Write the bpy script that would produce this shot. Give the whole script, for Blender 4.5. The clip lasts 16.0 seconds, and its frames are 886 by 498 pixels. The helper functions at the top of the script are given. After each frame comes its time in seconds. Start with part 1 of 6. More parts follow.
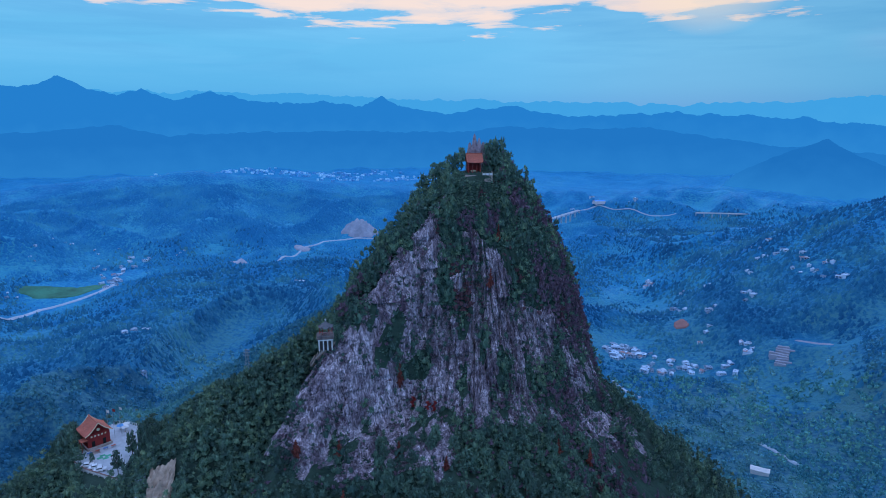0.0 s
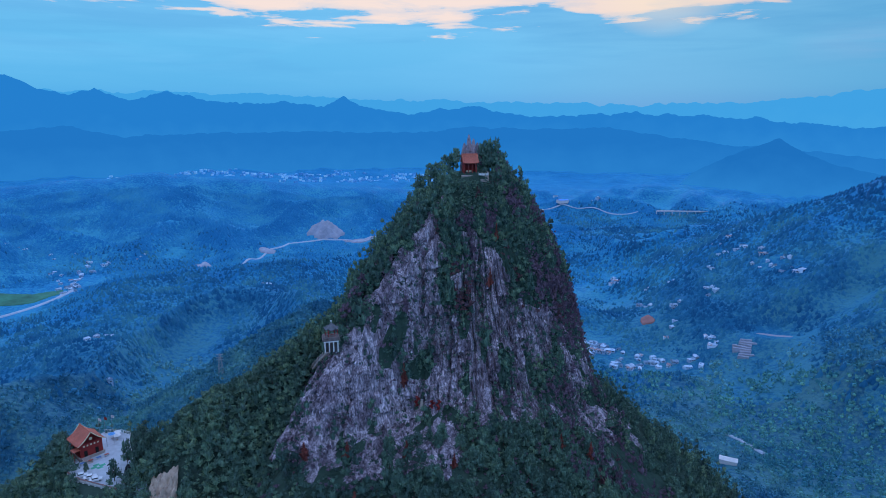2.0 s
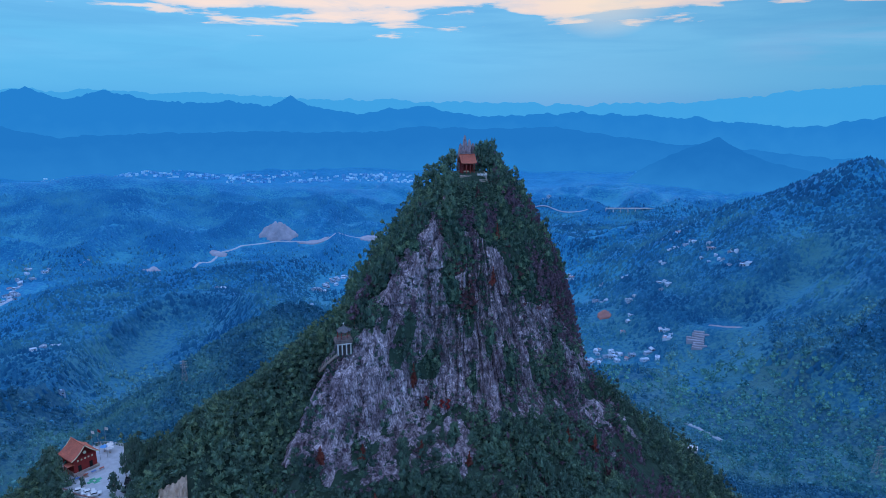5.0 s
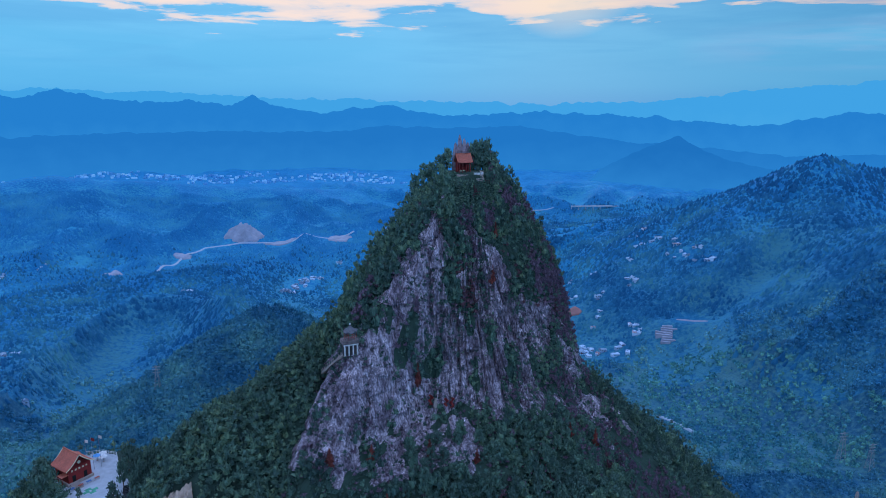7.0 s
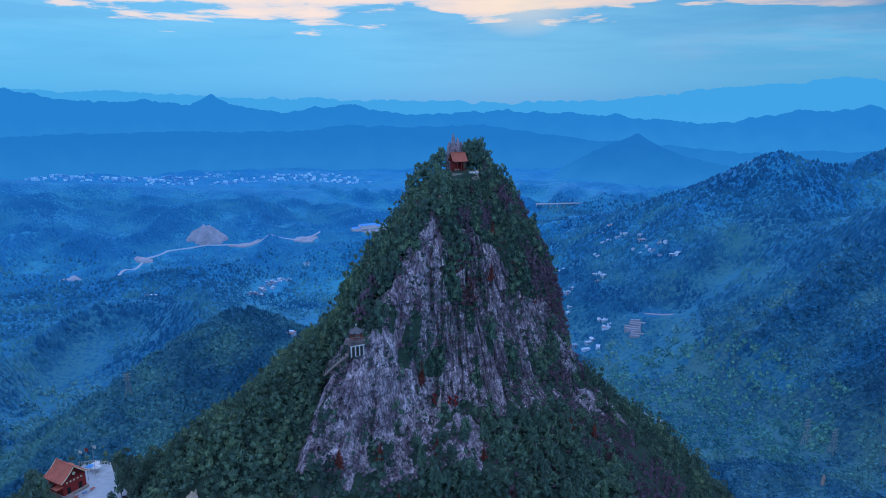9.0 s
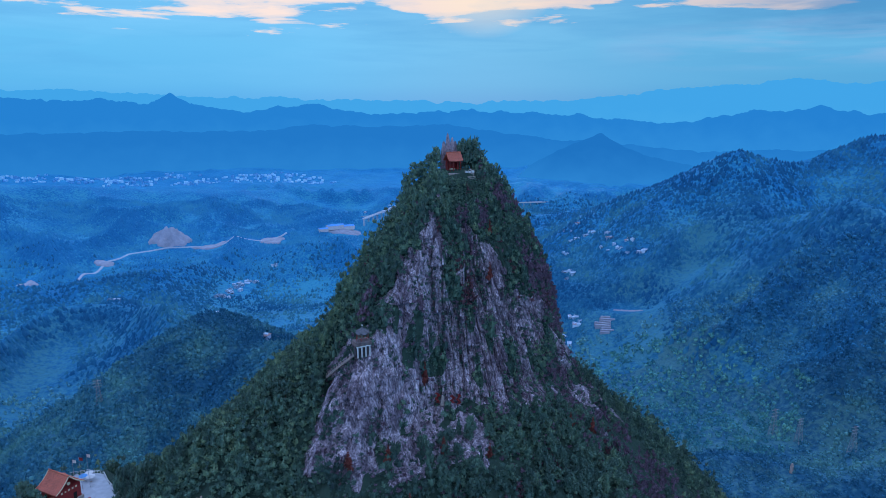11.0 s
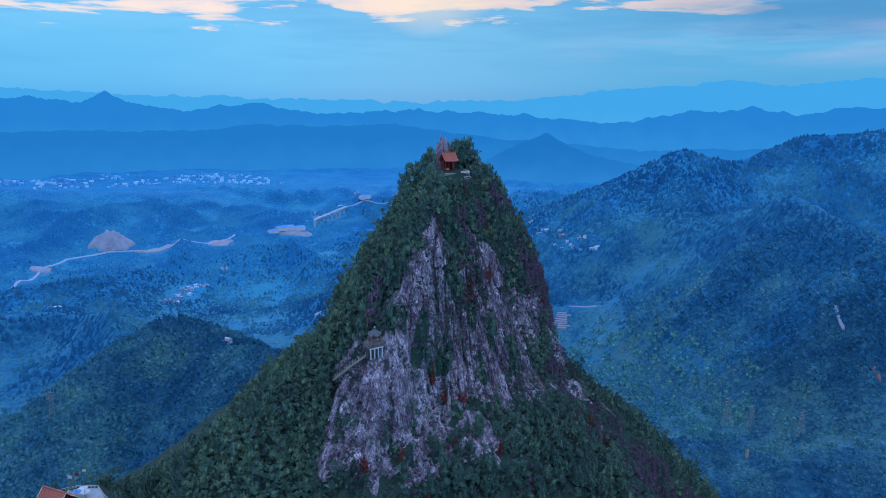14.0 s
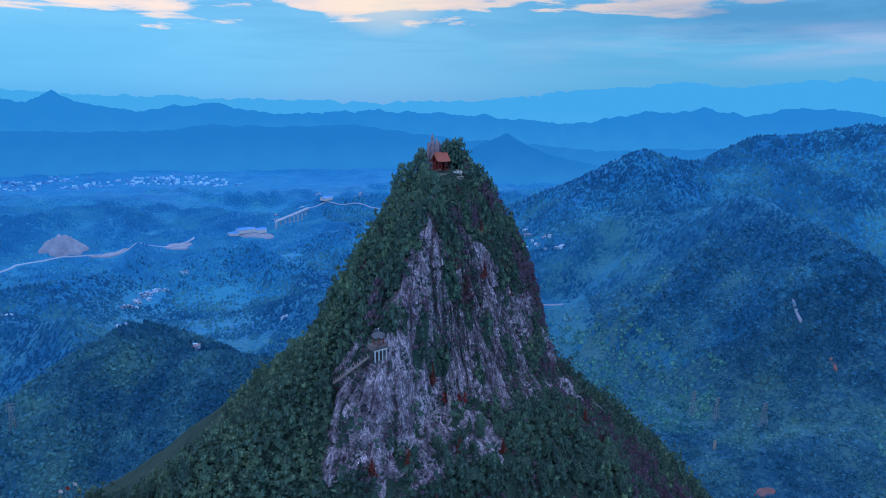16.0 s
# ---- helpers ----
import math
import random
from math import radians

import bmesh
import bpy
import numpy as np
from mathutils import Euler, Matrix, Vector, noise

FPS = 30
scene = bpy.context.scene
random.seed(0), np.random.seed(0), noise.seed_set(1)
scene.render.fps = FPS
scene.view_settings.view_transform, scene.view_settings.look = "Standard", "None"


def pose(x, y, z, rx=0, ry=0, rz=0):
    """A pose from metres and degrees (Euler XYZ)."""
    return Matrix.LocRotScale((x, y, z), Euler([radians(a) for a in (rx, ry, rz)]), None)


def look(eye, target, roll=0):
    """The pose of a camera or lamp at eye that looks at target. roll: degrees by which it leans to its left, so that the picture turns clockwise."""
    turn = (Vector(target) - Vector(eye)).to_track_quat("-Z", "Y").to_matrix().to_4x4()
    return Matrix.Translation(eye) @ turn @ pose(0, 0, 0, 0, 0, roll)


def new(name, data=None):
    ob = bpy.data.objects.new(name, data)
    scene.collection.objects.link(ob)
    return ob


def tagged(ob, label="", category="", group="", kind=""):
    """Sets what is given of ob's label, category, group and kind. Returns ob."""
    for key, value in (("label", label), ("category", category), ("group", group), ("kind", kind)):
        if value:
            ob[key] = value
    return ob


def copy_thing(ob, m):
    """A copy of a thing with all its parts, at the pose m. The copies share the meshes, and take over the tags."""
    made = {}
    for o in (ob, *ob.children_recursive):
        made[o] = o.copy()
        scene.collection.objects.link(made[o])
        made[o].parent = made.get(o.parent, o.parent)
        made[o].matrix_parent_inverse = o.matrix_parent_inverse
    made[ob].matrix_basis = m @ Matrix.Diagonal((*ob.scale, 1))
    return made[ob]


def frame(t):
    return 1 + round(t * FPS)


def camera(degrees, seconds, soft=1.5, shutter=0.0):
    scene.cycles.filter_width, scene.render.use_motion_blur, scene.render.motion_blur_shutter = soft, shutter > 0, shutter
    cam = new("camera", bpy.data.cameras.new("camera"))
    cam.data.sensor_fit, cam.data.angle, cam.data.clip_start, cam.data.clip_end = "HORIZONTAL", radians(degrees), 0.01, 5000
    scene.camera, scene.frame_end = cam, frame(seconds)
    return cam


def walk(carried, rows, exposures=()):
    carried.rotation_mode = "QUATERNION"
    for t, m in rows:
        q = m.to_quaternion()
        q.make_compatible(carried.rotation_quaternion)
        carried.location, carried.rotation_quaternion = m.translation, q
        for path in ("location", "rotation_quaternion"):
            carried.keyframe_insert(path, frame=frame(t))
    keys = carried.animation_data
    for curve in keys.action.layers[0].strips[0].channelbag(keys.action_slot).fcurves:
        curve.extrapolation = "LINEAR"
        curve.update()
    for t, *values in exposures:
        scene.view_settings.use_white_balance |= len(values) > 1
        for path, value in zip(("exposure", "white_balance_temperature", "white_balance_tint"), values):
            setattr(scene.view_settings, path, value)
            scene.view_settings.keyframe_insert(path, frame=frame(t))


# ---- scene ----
cam = camera(70.0, 16.0, 0.9)
PATH = [
    (0, (2.223, 2.354, 379.741), (2.198, 4.308, 379.315), 0.1),
    (0.5, (-0.961, 1.492, 379.887), (-0.957, 3.446, 379.461), 0.1),
    (1, (-4.443, 1.335, 379.887), (-4.407, 3.289, 379.461), 0.1),
    (1.5, (-7.491, 1.217, 379.896), (-7.427, 3.17, 379.471), 0.1),
    (2, (-10.991, 0.911, 379.973), (-10.898, 2.863, 379.548), 0.1),
    (2.5, (-14.05, 0.865, 379.938), (-13.934, 2.816, 379.513), 0.1),
    (3, (-17.455, 0.622, 380.131), (-17.312, 2.571, 379.705), 0.1),
    (3.5, (-20.691, 0.457, 380.132), (-20.521, 2.404, 379.707), 0.2),
    (4, (-24.035, 0.714, 380.251), (-23.836, 2.658, 379.826), 0.2),
    (6.5, (-40.039, 2.208, 380.415), (-39.705, 4.133, 379.988), 0.1),
    (7, (-43.263, 2.675, 380.419), (-42.899, 4.595, 379.991), 0.1),
    (7.5, (-46.282, 3.027, 380.382), (-45.89, 4.94, 379.953), 0.0),
    (8, (-49.481, 3.755, 380.384), (-49.06, 5.663, 379.954), -0.0),
    (8.5, (-52.696, 4.284, 380.492), (-52.247, 6.185, 380.061), -0.0),
    (9, (-55.953, 4.829, 380.522), (-55.476, 6.723, 380.091), -0.1),
    (11.5, (-71.516, 8.672, 380.544), (-70.904, 10.526, 380.111), 0.0),
    (12, (-74.814, 9.664, 380.701), (-74.175, 11.509, 380.267), 0.0),
    (12.5, (-77.69, 10.636, 380.764), (-77.025, 12.471, 380.33), 0.1),
    (13, (-81.096, 11.554, 380.851), (-80.404, 13.379, 380.416), 0.1),
    (13.5, (-83.86, 12.689, 380.78), (-83.144, 14.505, 380.347), 0.2),
    (14, (-87.132, 13.691, 380.838), (-86.388, 15.496, 380.405), 0.2),
    (14.5, (-89.914, 15.124, 380.894), (-89.142, 16.918, 380.461), 0.2),
    (15, (-93.047, 16.501, 380.798), (-92.245, 18.281, 380.365), 0.3),
    (15.5, (-95.985, 17.939, 380.693), (-95.156, 19.707, 380.262), 0.2),
    (16, (-99.019, 19.392, 380.656), (-98.159, 21.146, 380.225), 0.3),
]
walk(cam, [(t, look(eye, target, roll)) for t, eye, target, roll in PATH], [(0, 0.0), (8, 0.03), (16, 0.11)])

# ---- sky and light ----
SUN_AZ, SUN_EL = radians(21), radians(13)
world = bpy.data.worlds.new("evening_sky")
scene.world = world
world.use_nodes = True
wt = world.node_tree
for n in list(wt.nodes):
    wt.nodes.remove(n)


def wnode(kind, **ins):
    n = wt.nodes.new(kind)
    for k, v in ins.items():
        n.inputs[k.replace("_", " ")].default_value = v
    return n


def wmath(op, a, b=None, c=None):
    n = wt.nodes.new("ShaderNodeMath")
    n.operation = op
    for i, v in enumerate((a, b, c)):
        if v is None:
            continue
        if isinstance(v, (int, float)):
            n.inputs[i].default_value = v
        else:
            wt.links.new(v, n.inputs[i])
    return n.outputs[0]


def wmix(f, a, b):
    n = wt.nodes.new("ShaderNodeMix")
    n.data_type = "RGBA"
    for sock, v in ((n.inputs[0], f), (n.inputs[6], a), (n.inputs[7], b)):
        if isinstance(v, (int, float)):
            sock.default_value = v
        elif isinstance(v, tuple):
            sock.default_value = (*v, 1)
        else:
            wt.links.new(v, sock)
    return n.outputs[2]


def wramp(f, stops):
    n = wt.nodes.new("ShaderNodeValToRGB")
    el = n.color_ramp.elements
    while len(el) < len(stops):
        el.new(0.5)
    for e, (p, col) in zip(el, stops):
        e.position = p
        e.color = (*col, 1) if isinstance(col, tuple) else (col, col, col, 1)
    wt.links.new(f, n.inputs[0])
    return n.outputs[0]


coord = wnode("ShaderNodeTexCoord").outputs["Generated"]
sep = wt.nodes.new("ShaderNodeSeparateXYZ")
wt.links.new(coord, sep.inputs[0])
dx, dy, dz = sep.outputs
sky = wt.nodes.new("ShaderNodeTexSky")
sky.sky_type = "NISHITA"
sky.sun_disc = False
sky.sun_elevation, sky.sun_rotation = SUN_EL, SUN_AZ
nish = wt.nodes.new("ShaderNodeVectorMath")
nish.operation = "SCALE"
wt.links.new(sky.outputs[0], nish.inputs[0])
nish.inputs["Scale"].default_value = 0.10
# evening gradient: deep blue haze on the horizon, paler veil above it, bright lavender overcast overhead
veil = wramp(dz, [(0.0, (0.07, 0.38, 0.80)), (0.035, (0.10, 0.46, 0.84)), (0.09, (0.13, 0.51, 0.88)), (0.15, (0.15, 0.50, 0.86)),
                  (0.30, (0.36, 0.64, 1.36)), (0.65, (0.45, 0.78, 1.74))])
base = wmix(0.988, nish.outputs[0], veil)
# cloud deck, laid out on a plane overhead so that it narrows to streaks near the horizon
up = wmath("ADD", wmath("MAXIMUM", dz, 0.0), 0.045)
plane = wt.nodes.new("ShaderNodeCombineXYZ")
wt.links.new(wmath("DIVIDE", dx, up), plane.inputs[0])
wt.links.new(wmath("DIVIDE", dy, up), plane.inputs[1])


def cloud(scale, detail, rough, seed):
    n = wt.nodes.new("ShaderNodeTexNoise")
    n.noise_dimensions = "4D"
    n.inputs["W"].default_value = seed
    n.inputs["Scale"].default_value, n.inputs["Detail"].default_value, n.inputs["Roughness"].default_value = scale, detail, rough
    wt.links.new(plane.outputs[0], n.inputs["Vector"])
    return n.outputs["Fac"]


bearing = wmath("ARCTAN2", dx, dy)
turn = wmath("MULTIPLY_ADD", bearing, 180 / math.pi / 140, 60 / 140)


def by_bearing(stops):
    """A value that changes round the horizon: (degrees, value) pairs between -60 and 80."""
    return wramp(turn, [((a + 60) / 140, v) for a, v in stops])


def banded(scale, detail, seed, tall=11.0):
    """Cloud in long level bands."""
    v = wt.nodes.new("ShaderNodeCombineXYZ")
    wt.links.new(dx, v.inputs[0])
    wt.links.new(dy, v.inputs[1])
    wt.links.new(wmath("MULTIPLY", dz, tall), v.inputs[2])
    n = wt.nodes.new("ShaderNodeTexNoise")
    n.noise_dimensions = "4D"
    n.inputs["W"].default_value = seed
    n.inputs["Scale"].default_value, n.inputs["Detail"].default_value, n.inputs["Roughness"].default_value = scale, detail, 0.55
    n.inputs["Distortion"].default_value = 0.35
    wt.links.new(v.outputs[0], n.inputs["Vector"])
    return n.outputs["Fac"]


high = wramp(dz, [(0.02, 0.0), (0.07, 0.7), (0.13, 1.0)])
pale = wramp(banded(2.6, 5, 5.3, 9.0), [(0.44, 0.0), (0.66, 1.0)])
soft = wmix(wmath("MULTIPLY", wmath("MULTIPLY", pale, high), 0.5), base, (0.22, 0.61, 0.97))
streak = wramp(banded(3.4, 7, 3.1), [(0.47, 0.0), (0.63, 1.0)])
grey = wmix(wmath("MULTIPLY", wmath("MULTIPLY", streak, high), 0.48), soft, (0.11, 0.41, 0.78))
# openings in the cloud deck towards the set sun: their lower edge, as the sine of the height, round the horizon
rim = by_bearing([(-60, 0.22), (-33, 0.165), (-27, 0.150), (-17, 0.150), (-12, 0.140), (-8, 0.126), (3, 0.124), (7, 0.145), (10, 0.136), (28, 0.134), (32, 0.160), (38, 0.146), (47, 0.142), (53, 0.165), (70, 0.24)])
ragged = wmath("MULTIPLY", wmath("SUBTRACT", wmath("ADD", wmath("MULTIPLY", banded(6.0, 9, 7.4, 7.0), 0.75), wmath("MULTIPLY", cloud(1.6, 8, 0.6, 7.4), 0.25)), 0.5), 0.26)
gap = wramp(wmath("MULTIPLY_ADD", wmath("ADD", wmath("SUBTRACT", dz, rim), ragged), 10.0, 0.5), [(0.46, 0.0), (0.56, 0.75), (0.75, 1.0)])
open_band = wramp(dz, [(0.24, 1.0), (0.34, 0.15)])
lit = wmix(wmath("MULTIPLY", gap, open_band), grey, (0.93, 0.77, 0.72))
# a darker cloud bank with a lavender veil under it, farther round to the north-east
bank = wmath("MULTIPLY", by_bearing([(36, 0.0), (45, 1.0), (60, 1.0), (80, 0.0)]), wramp(dz, [(0.082, 0.0), (0.105, 1.0), (0.135, 1.0), (0.16, 0.0)]))
lit = wmix(wmath("MULTIPLY", wmath("MULTIPLY", bank, wramp(banded(3.0, 6, 9.2, 6.0), [(0.42, 0.0), (0.58, 1.0)])), 0.75), lit, (0.08, 0.32, 0.66))
veil_at = wmath("MULTIPLY", by_bearing([(30, 0.0), (44, 1.0), (70, 1.0), (80, 0.0)]), wramp(dz, [(0.05, 0.0), (0.075, 1.0), (0.10, 0.9), (0.12, 0.0)]))
lit = wmix(wmath("MULTIPLY", wmath("MULTIPLY", veil_at, wramp(banded(3.2, 5, 1.7, 9.0), [(0.40, 0.0), (0.62, 1.0)])), 0.7), lit, (0.48, 0.60, 0.90))
bank_at = wmath("ADD", wmath("MULTIPLY", dx, math.sin(radians(58))), wmath("MULTIPLY", dy, math.cos(radians(58))))
# glow round the hidden sun
sund = (math.sin(SUN_AZ) * math.cos(SUN_EL), math.cos(SUN_AZ) * math.cos(SUN_EL), math.sin(SUN_EL))
dot = wt.nodes.new("ShaderNodeVectorMath")
dot.operation = "DOT_PRODUCT"
wt.links.new(coord, dot.inputs[0])
dot.inputs[1].default_value = sund
glow = wramp(dot.outputs["Value"], [(0.9925, 0.0), (1.0, 1.0)])
full = wmix(wmath("MULTIPLY", glow, 0.75), lit, (1.1, 0.9, 0.68))
dim = wt.nodes.new("ShaderNodeVectorMath")
dim.operation = "SCALE"
wt.links.new(full, dim.inputs[0])
wt.links.new(wmath("SUBTRACT", 1.0, wmath("MULTIPLY", wramp(bank_at, [(0.62, 0.0), (0.95, 1.0)]), 0.16)), dim.inputs["Scale"])
bg = wt.nodes.new("ShaderNodeBackground")
bg.inputs["Strength"].default_value = 1.0
wt.links.new(dim.outputs[0], bg.inputs[0])
wout = wt.nodes.new("ShaderNodeOutputWorld")
wt.links.new(bg.outputs[0], wout.inputs[0])

sun = new("sun", bpy.data.lights.new("sun", "SUN"))
sun.data.energy, sun.data.angle, sun.data.color = 0.3, radians(16), (0.75, 0.85, 1.0)
sun.matrix_world = look((0, 0, 900), (-sund[0], -sund[1], 900 - sund[2]))


# ---- materials ----
def material(name, base, rough=0.8, spec=0.3, sheen=0.0, sheen_tint=(1, 1, 1), metal=0.0):
    """A node material; returns it with its tree, shader and colour input."""
    m = bpy.data.materials.new(name)
    m.use_nodes = True
    b = m.node_tree.nodes["Principled BSDF"]
    b.inputs["Base Color"].default_value = (*base, 1)
    b.inputs["Roughness"].default_value = rough
    b.inputs["Specular IOR Level"].default_value = spec
    b.inputs["Metallic"].default_value = metal
    b.inputs["Sheen Weight"].default_value = sheen
    b.inputs["Sheen Roughness"].default_value = 0.85
    b.inputs["Sheen Tint"].default_value = (*sheen_tint, 1)
    if sheen:
        b.inputs["Specular Tint"].default_value = (*sheen_tint, 1)
    return m


def varied(m, stops, scale, detail=4, stretch=(1, 1, 1), bump=0.0, bump_scale=None, island=0.0, per_object=0.0, tint=False, dist=1.0, grain=0.0, grain_amount=0.6, second=None):
    """Colour from noise at two scales through a ramp, with optional bump and per-piece variation."""
    t = m.node_tree
    b = t.nodes["Principled BSDF"]
    geo = t.nodes.new("ShaderNodeNewGeometry")
    mp = t.nodes.new("ShaderNodeMapping")
    mp.inputs["Scale"].default_value = stretch
    t.links.new(geo.outputs["Position"], mp.inputs["Vector"])

    def tex(s, d):
        n = t.nodes.new("ShaderNodeTexNoise")
        n.inputs["Scale"].default_value, n.inputs["Detail"].default_value, n.inputs["Roughness"].default_value = s, d, 0.62
        t.links.new(mp.outputs[0], n.inputs["Vector"])
        return n.outputs["Fac"]

    def calc(op, a, v):
        n = t.nodes.new("ShaderNodeMath")
        n.operation = op
        t.links.new(a, n.inputs[0])
        if isinstance(v, float):
            n.inputs[1].default_value = v
        else:
            t.links.new(v, n.inputs[1])
        return n.outputs[0]

    f = calc("ADD", calc("MULTIPLY", tex(scale, detail), 0.6), calc("MULTIPLY", tex(scale * 0.13, 3), 0.4))
    if grain:
        f = calc("ADD", f, calc("MULTIPLY", calc("SUBTRACT", tex(grain, 3), 0.5), grain_amount))
    if island:
        f = calc("ADD", f, calc("MULTIPLY", calc("SUBTRACT", geo.outputs["Random Per Island"], 0.5), island))
    if per_object:
        info = t.nodes.new("ShaderNodeObjectInfo")
        f = calc("ADD", f, calc("MULTIPLY", calc("SUBTRACT", info.outputs["Random"], 0.5), per_object))
    if tint:
        at = t.nodes.new("ShaderNodeAttribute")
        at.attribute_name = "tint"
        f = calc("ADD", f, calc("SUBTRACT", at.outputs["Fac"], 0.5))
    r = t.nodes.new("ShaderNodeValToRGB")
    el = r.color_ramp.elements
    while len(el) < len(stops):
        el.new(0.5)
    for e, (p, col) in zip(el, stops):
        e.position, e.color = p, (*col, 1)
    t.links.new(f, r.inputs[0])
    t.links.new(r.outputs[0], b.inputs["Base Color"])
    # fades to a second ramp: nearer ground, with less haze painted in
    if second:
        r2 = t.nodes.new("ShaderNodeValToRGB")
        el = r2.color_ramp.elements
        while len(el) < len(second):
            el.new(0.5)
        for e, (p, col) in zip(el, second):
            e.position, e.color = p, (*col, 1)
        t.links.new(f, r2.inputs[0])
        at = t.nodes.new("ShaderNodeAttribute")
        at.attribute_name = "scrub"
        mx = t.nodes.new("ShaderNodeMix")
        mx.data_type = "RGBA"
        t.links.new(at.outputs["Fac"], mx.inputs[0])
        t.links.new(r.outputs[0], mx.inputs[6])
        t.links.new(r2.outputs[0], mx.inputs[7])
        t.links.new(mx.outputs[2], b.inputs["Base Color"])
    if bump:
        bn = t.nodes.new("ShaderNodeBump")
        bn.inputs["Strength"].default_value, bn.inputs["Distance"].default_value = bump, dist
        t.links.new(tex(bump_scale or scale, 5), bn.inputs["Height"])
        t.links.new(bn.outputs[0], b.inputs["Normal"])
    return m


def fissured(name, scale=1.0):
    """Grey limestone: pale upright slabs, dark seams between them, crack and gully shade painted into the colour."""
    m = material(name, (0.3, 0.26, 0.25), 0.9, 0.25)
    t = m.node_tree
    b = t.nodes["Principled BSDF"]
    geo = t.nodes.new("ShaderNodeNewGeometry")

    def tex(kind, stretch, s_, **kw):
        mp = t.nodes.new("ShaderNodeMapping")
        mp.inputs["Scale"].default_value = stretch
        mp.inputs["Rotation"].default_value = (0.12, 0.10, 0.0)
        t.links.new(geo.outputs["Position"], mp.inputs["Vector"])
        n = t.nodes.new(kind)
        n.inputs["Scale"].default_value = s_ * scale
        for k, v in kw.items():
            n.inputs[k].default_value = v
        t.links.new(mp.outputs[0], n.inputs["Vector"])
        return n

    def ramp(f, stops):
        r = t.nodes.new("ShaderNodeValToRGB")
        el = r.color_ramp.elements
        while len(el) < len(stops):
            el.new(0.5)
        for e, (p, col) in zip(el, stops):
            e.position, e.color = p, (*col, 1)
        t.links.new(f, r.inputs[0])
        return r.outputs[0]

    def mul(a, b_):
        n = t.nodes.new("ShaderNodeMix")
        n.data_type, n.blend_type = "RGBA", "MULTIPLY"
        n.inputs[0].default_value = 1.0
        t.links.new(a, n.inputs[6])
        t.links.new(b_, n.inputs[7])
        return n.outputs[2]

    slabs = tex("ShaderNodeTexNoise", (1, 1, 0.26), 0.42, Detail=4.0, Roughness=0.6, Distortion=0.6)
    col = ramp(slabs.outputs["Fac"], [(0.34, (0.33, 0.278, 0.310)), (0.45, (0.43, 0.370, 0.406)), (0.55, (0.57, 0.495, 0.533)), (0.66, (0.80, 0.705, 0.745))])
    blocks = tex("ShaderNodeTexVoronoi", (1, 1, 0.34), 0.75)
    one = t.nodes.new("ShaderNodeSeparateColor")
    t.links.new(blocks.outputs["Color"], one.inputs[0])
    col = mul(col, ramp(one.outputs[0], [(0.0, (0.62, 0.60, 0.62)), (0.5, (0.92, 0.90, 0.91)), (1.0, (1.22, 1.20, 1.17))]))
    chips = tex("ShaderNodeTexVoronoi", (1, 1, 0.5), 1.9)
    two = t.nodes.new("ShaderNodeSeparateColor")
    t.links.new(chips.outputs["Color"], two.inputs[0])
    col = mul(col, ramp(two.outputs[1], [(0.0, (0.55, 0.54, 0.55)), (1.0, (1.22, 1.21, 1.2))]))
    flutes = tex("ShaderNodeTexNoise", (1, 1, 0.20), 1.7, Detail=5.0, Roughness=0.68, Distortion=0.8)
    col = mul(col, ramp(flutes.outputs["Fac"], [(0.36, (0.42, 0.41, 0.44)), (0.45, (0.88, 0.86, 0.89)), (0.57, (1.16, 1.15, 1.15)), (0.67, (1.55, 1.53, 1.50))]))
    flecks = tex("ShaderNodeTexNoise", (1, 1, 0.7), 2.2, Detail=3.0, Roughness=0.6)
    col = mul(col, ramp(flecks.outputs["Fac"], [(0.38, (0.72, 0.71, 0.72)), (0.54, (1.0, 1.0, 1.0))]))
    # upright dark bands painted as the shade of gullies
    gully_shade = tex("ShaderNodeTexNoise", (1, 1, 0.28), 0.15, Detail=3.0, Roughness=0.55)
    col = mul(col, ramp(gully_shade.outputs["Fac"], [(0.38, (0.58, 0.54, 0.57)), (0.52, (1.0, 0.98, 0.98))]))
    seams = tex("ShaderNodeTexVoronoi", (1, 1, 0.13), 0.95, Randomness=1.0)
    seams.feature = "DISTANCE_TO_EDGE"
    col = mul(col, ramp(seams.outputs["Distance"], [(0.0, (0.22, 0.21, 0.22)), (0.045, (1.0, 1.0, 1.0))]))
    t.links.new(col, b.inputs["Base Color"])
    bn = t.nodes.new("ShaderNodeBump")
    bn.inputs["Strength"].default_value, bn.inputs["Distance"].default_value = 0.6, 0.9
    t.links.new(flutes.outputs["Fac"], bn.inputs["Height"])
    t.links.new(bn.outputs[0], b.inputs["Normal"])
    return m


ROCK = fissured("fissured_limestone")
LEAF = varied(material("broadleaf_canopy", (0.05, 0.09, 0.03), 0.6, 0.3),
              [(0.12, (0.038, 0.068, 0.060)), (0.42, (0.077, 0.143, 0.110)), (0.62, (0.124, 0.220, 0.145)), (0.9, (0.230, 0.325, 0.175))],
              0.12, 3, island=0.26, tint=True)
DEAD = varied(material("rusty_dry_foliage", (0.12, 0.05, 0.04), 0.8, 0.2),
              [(0.2, (0.085, 0.048, 0.058)), (0.6, (0.165, 0.078, 0.087)), (0.9, (0.260, 0.100, 0.095))], 0.2, 3, island=0.4)
TWIG = varied(material("bare_grey_twigs", (0.10, 0.075, 0.08), 0.9, 0.2),
              [(0.2, (0.110, 0.072, 0.098)), (0.8, (0.255, 0.168, 0.215))], 0.3, 3, island=0.4)
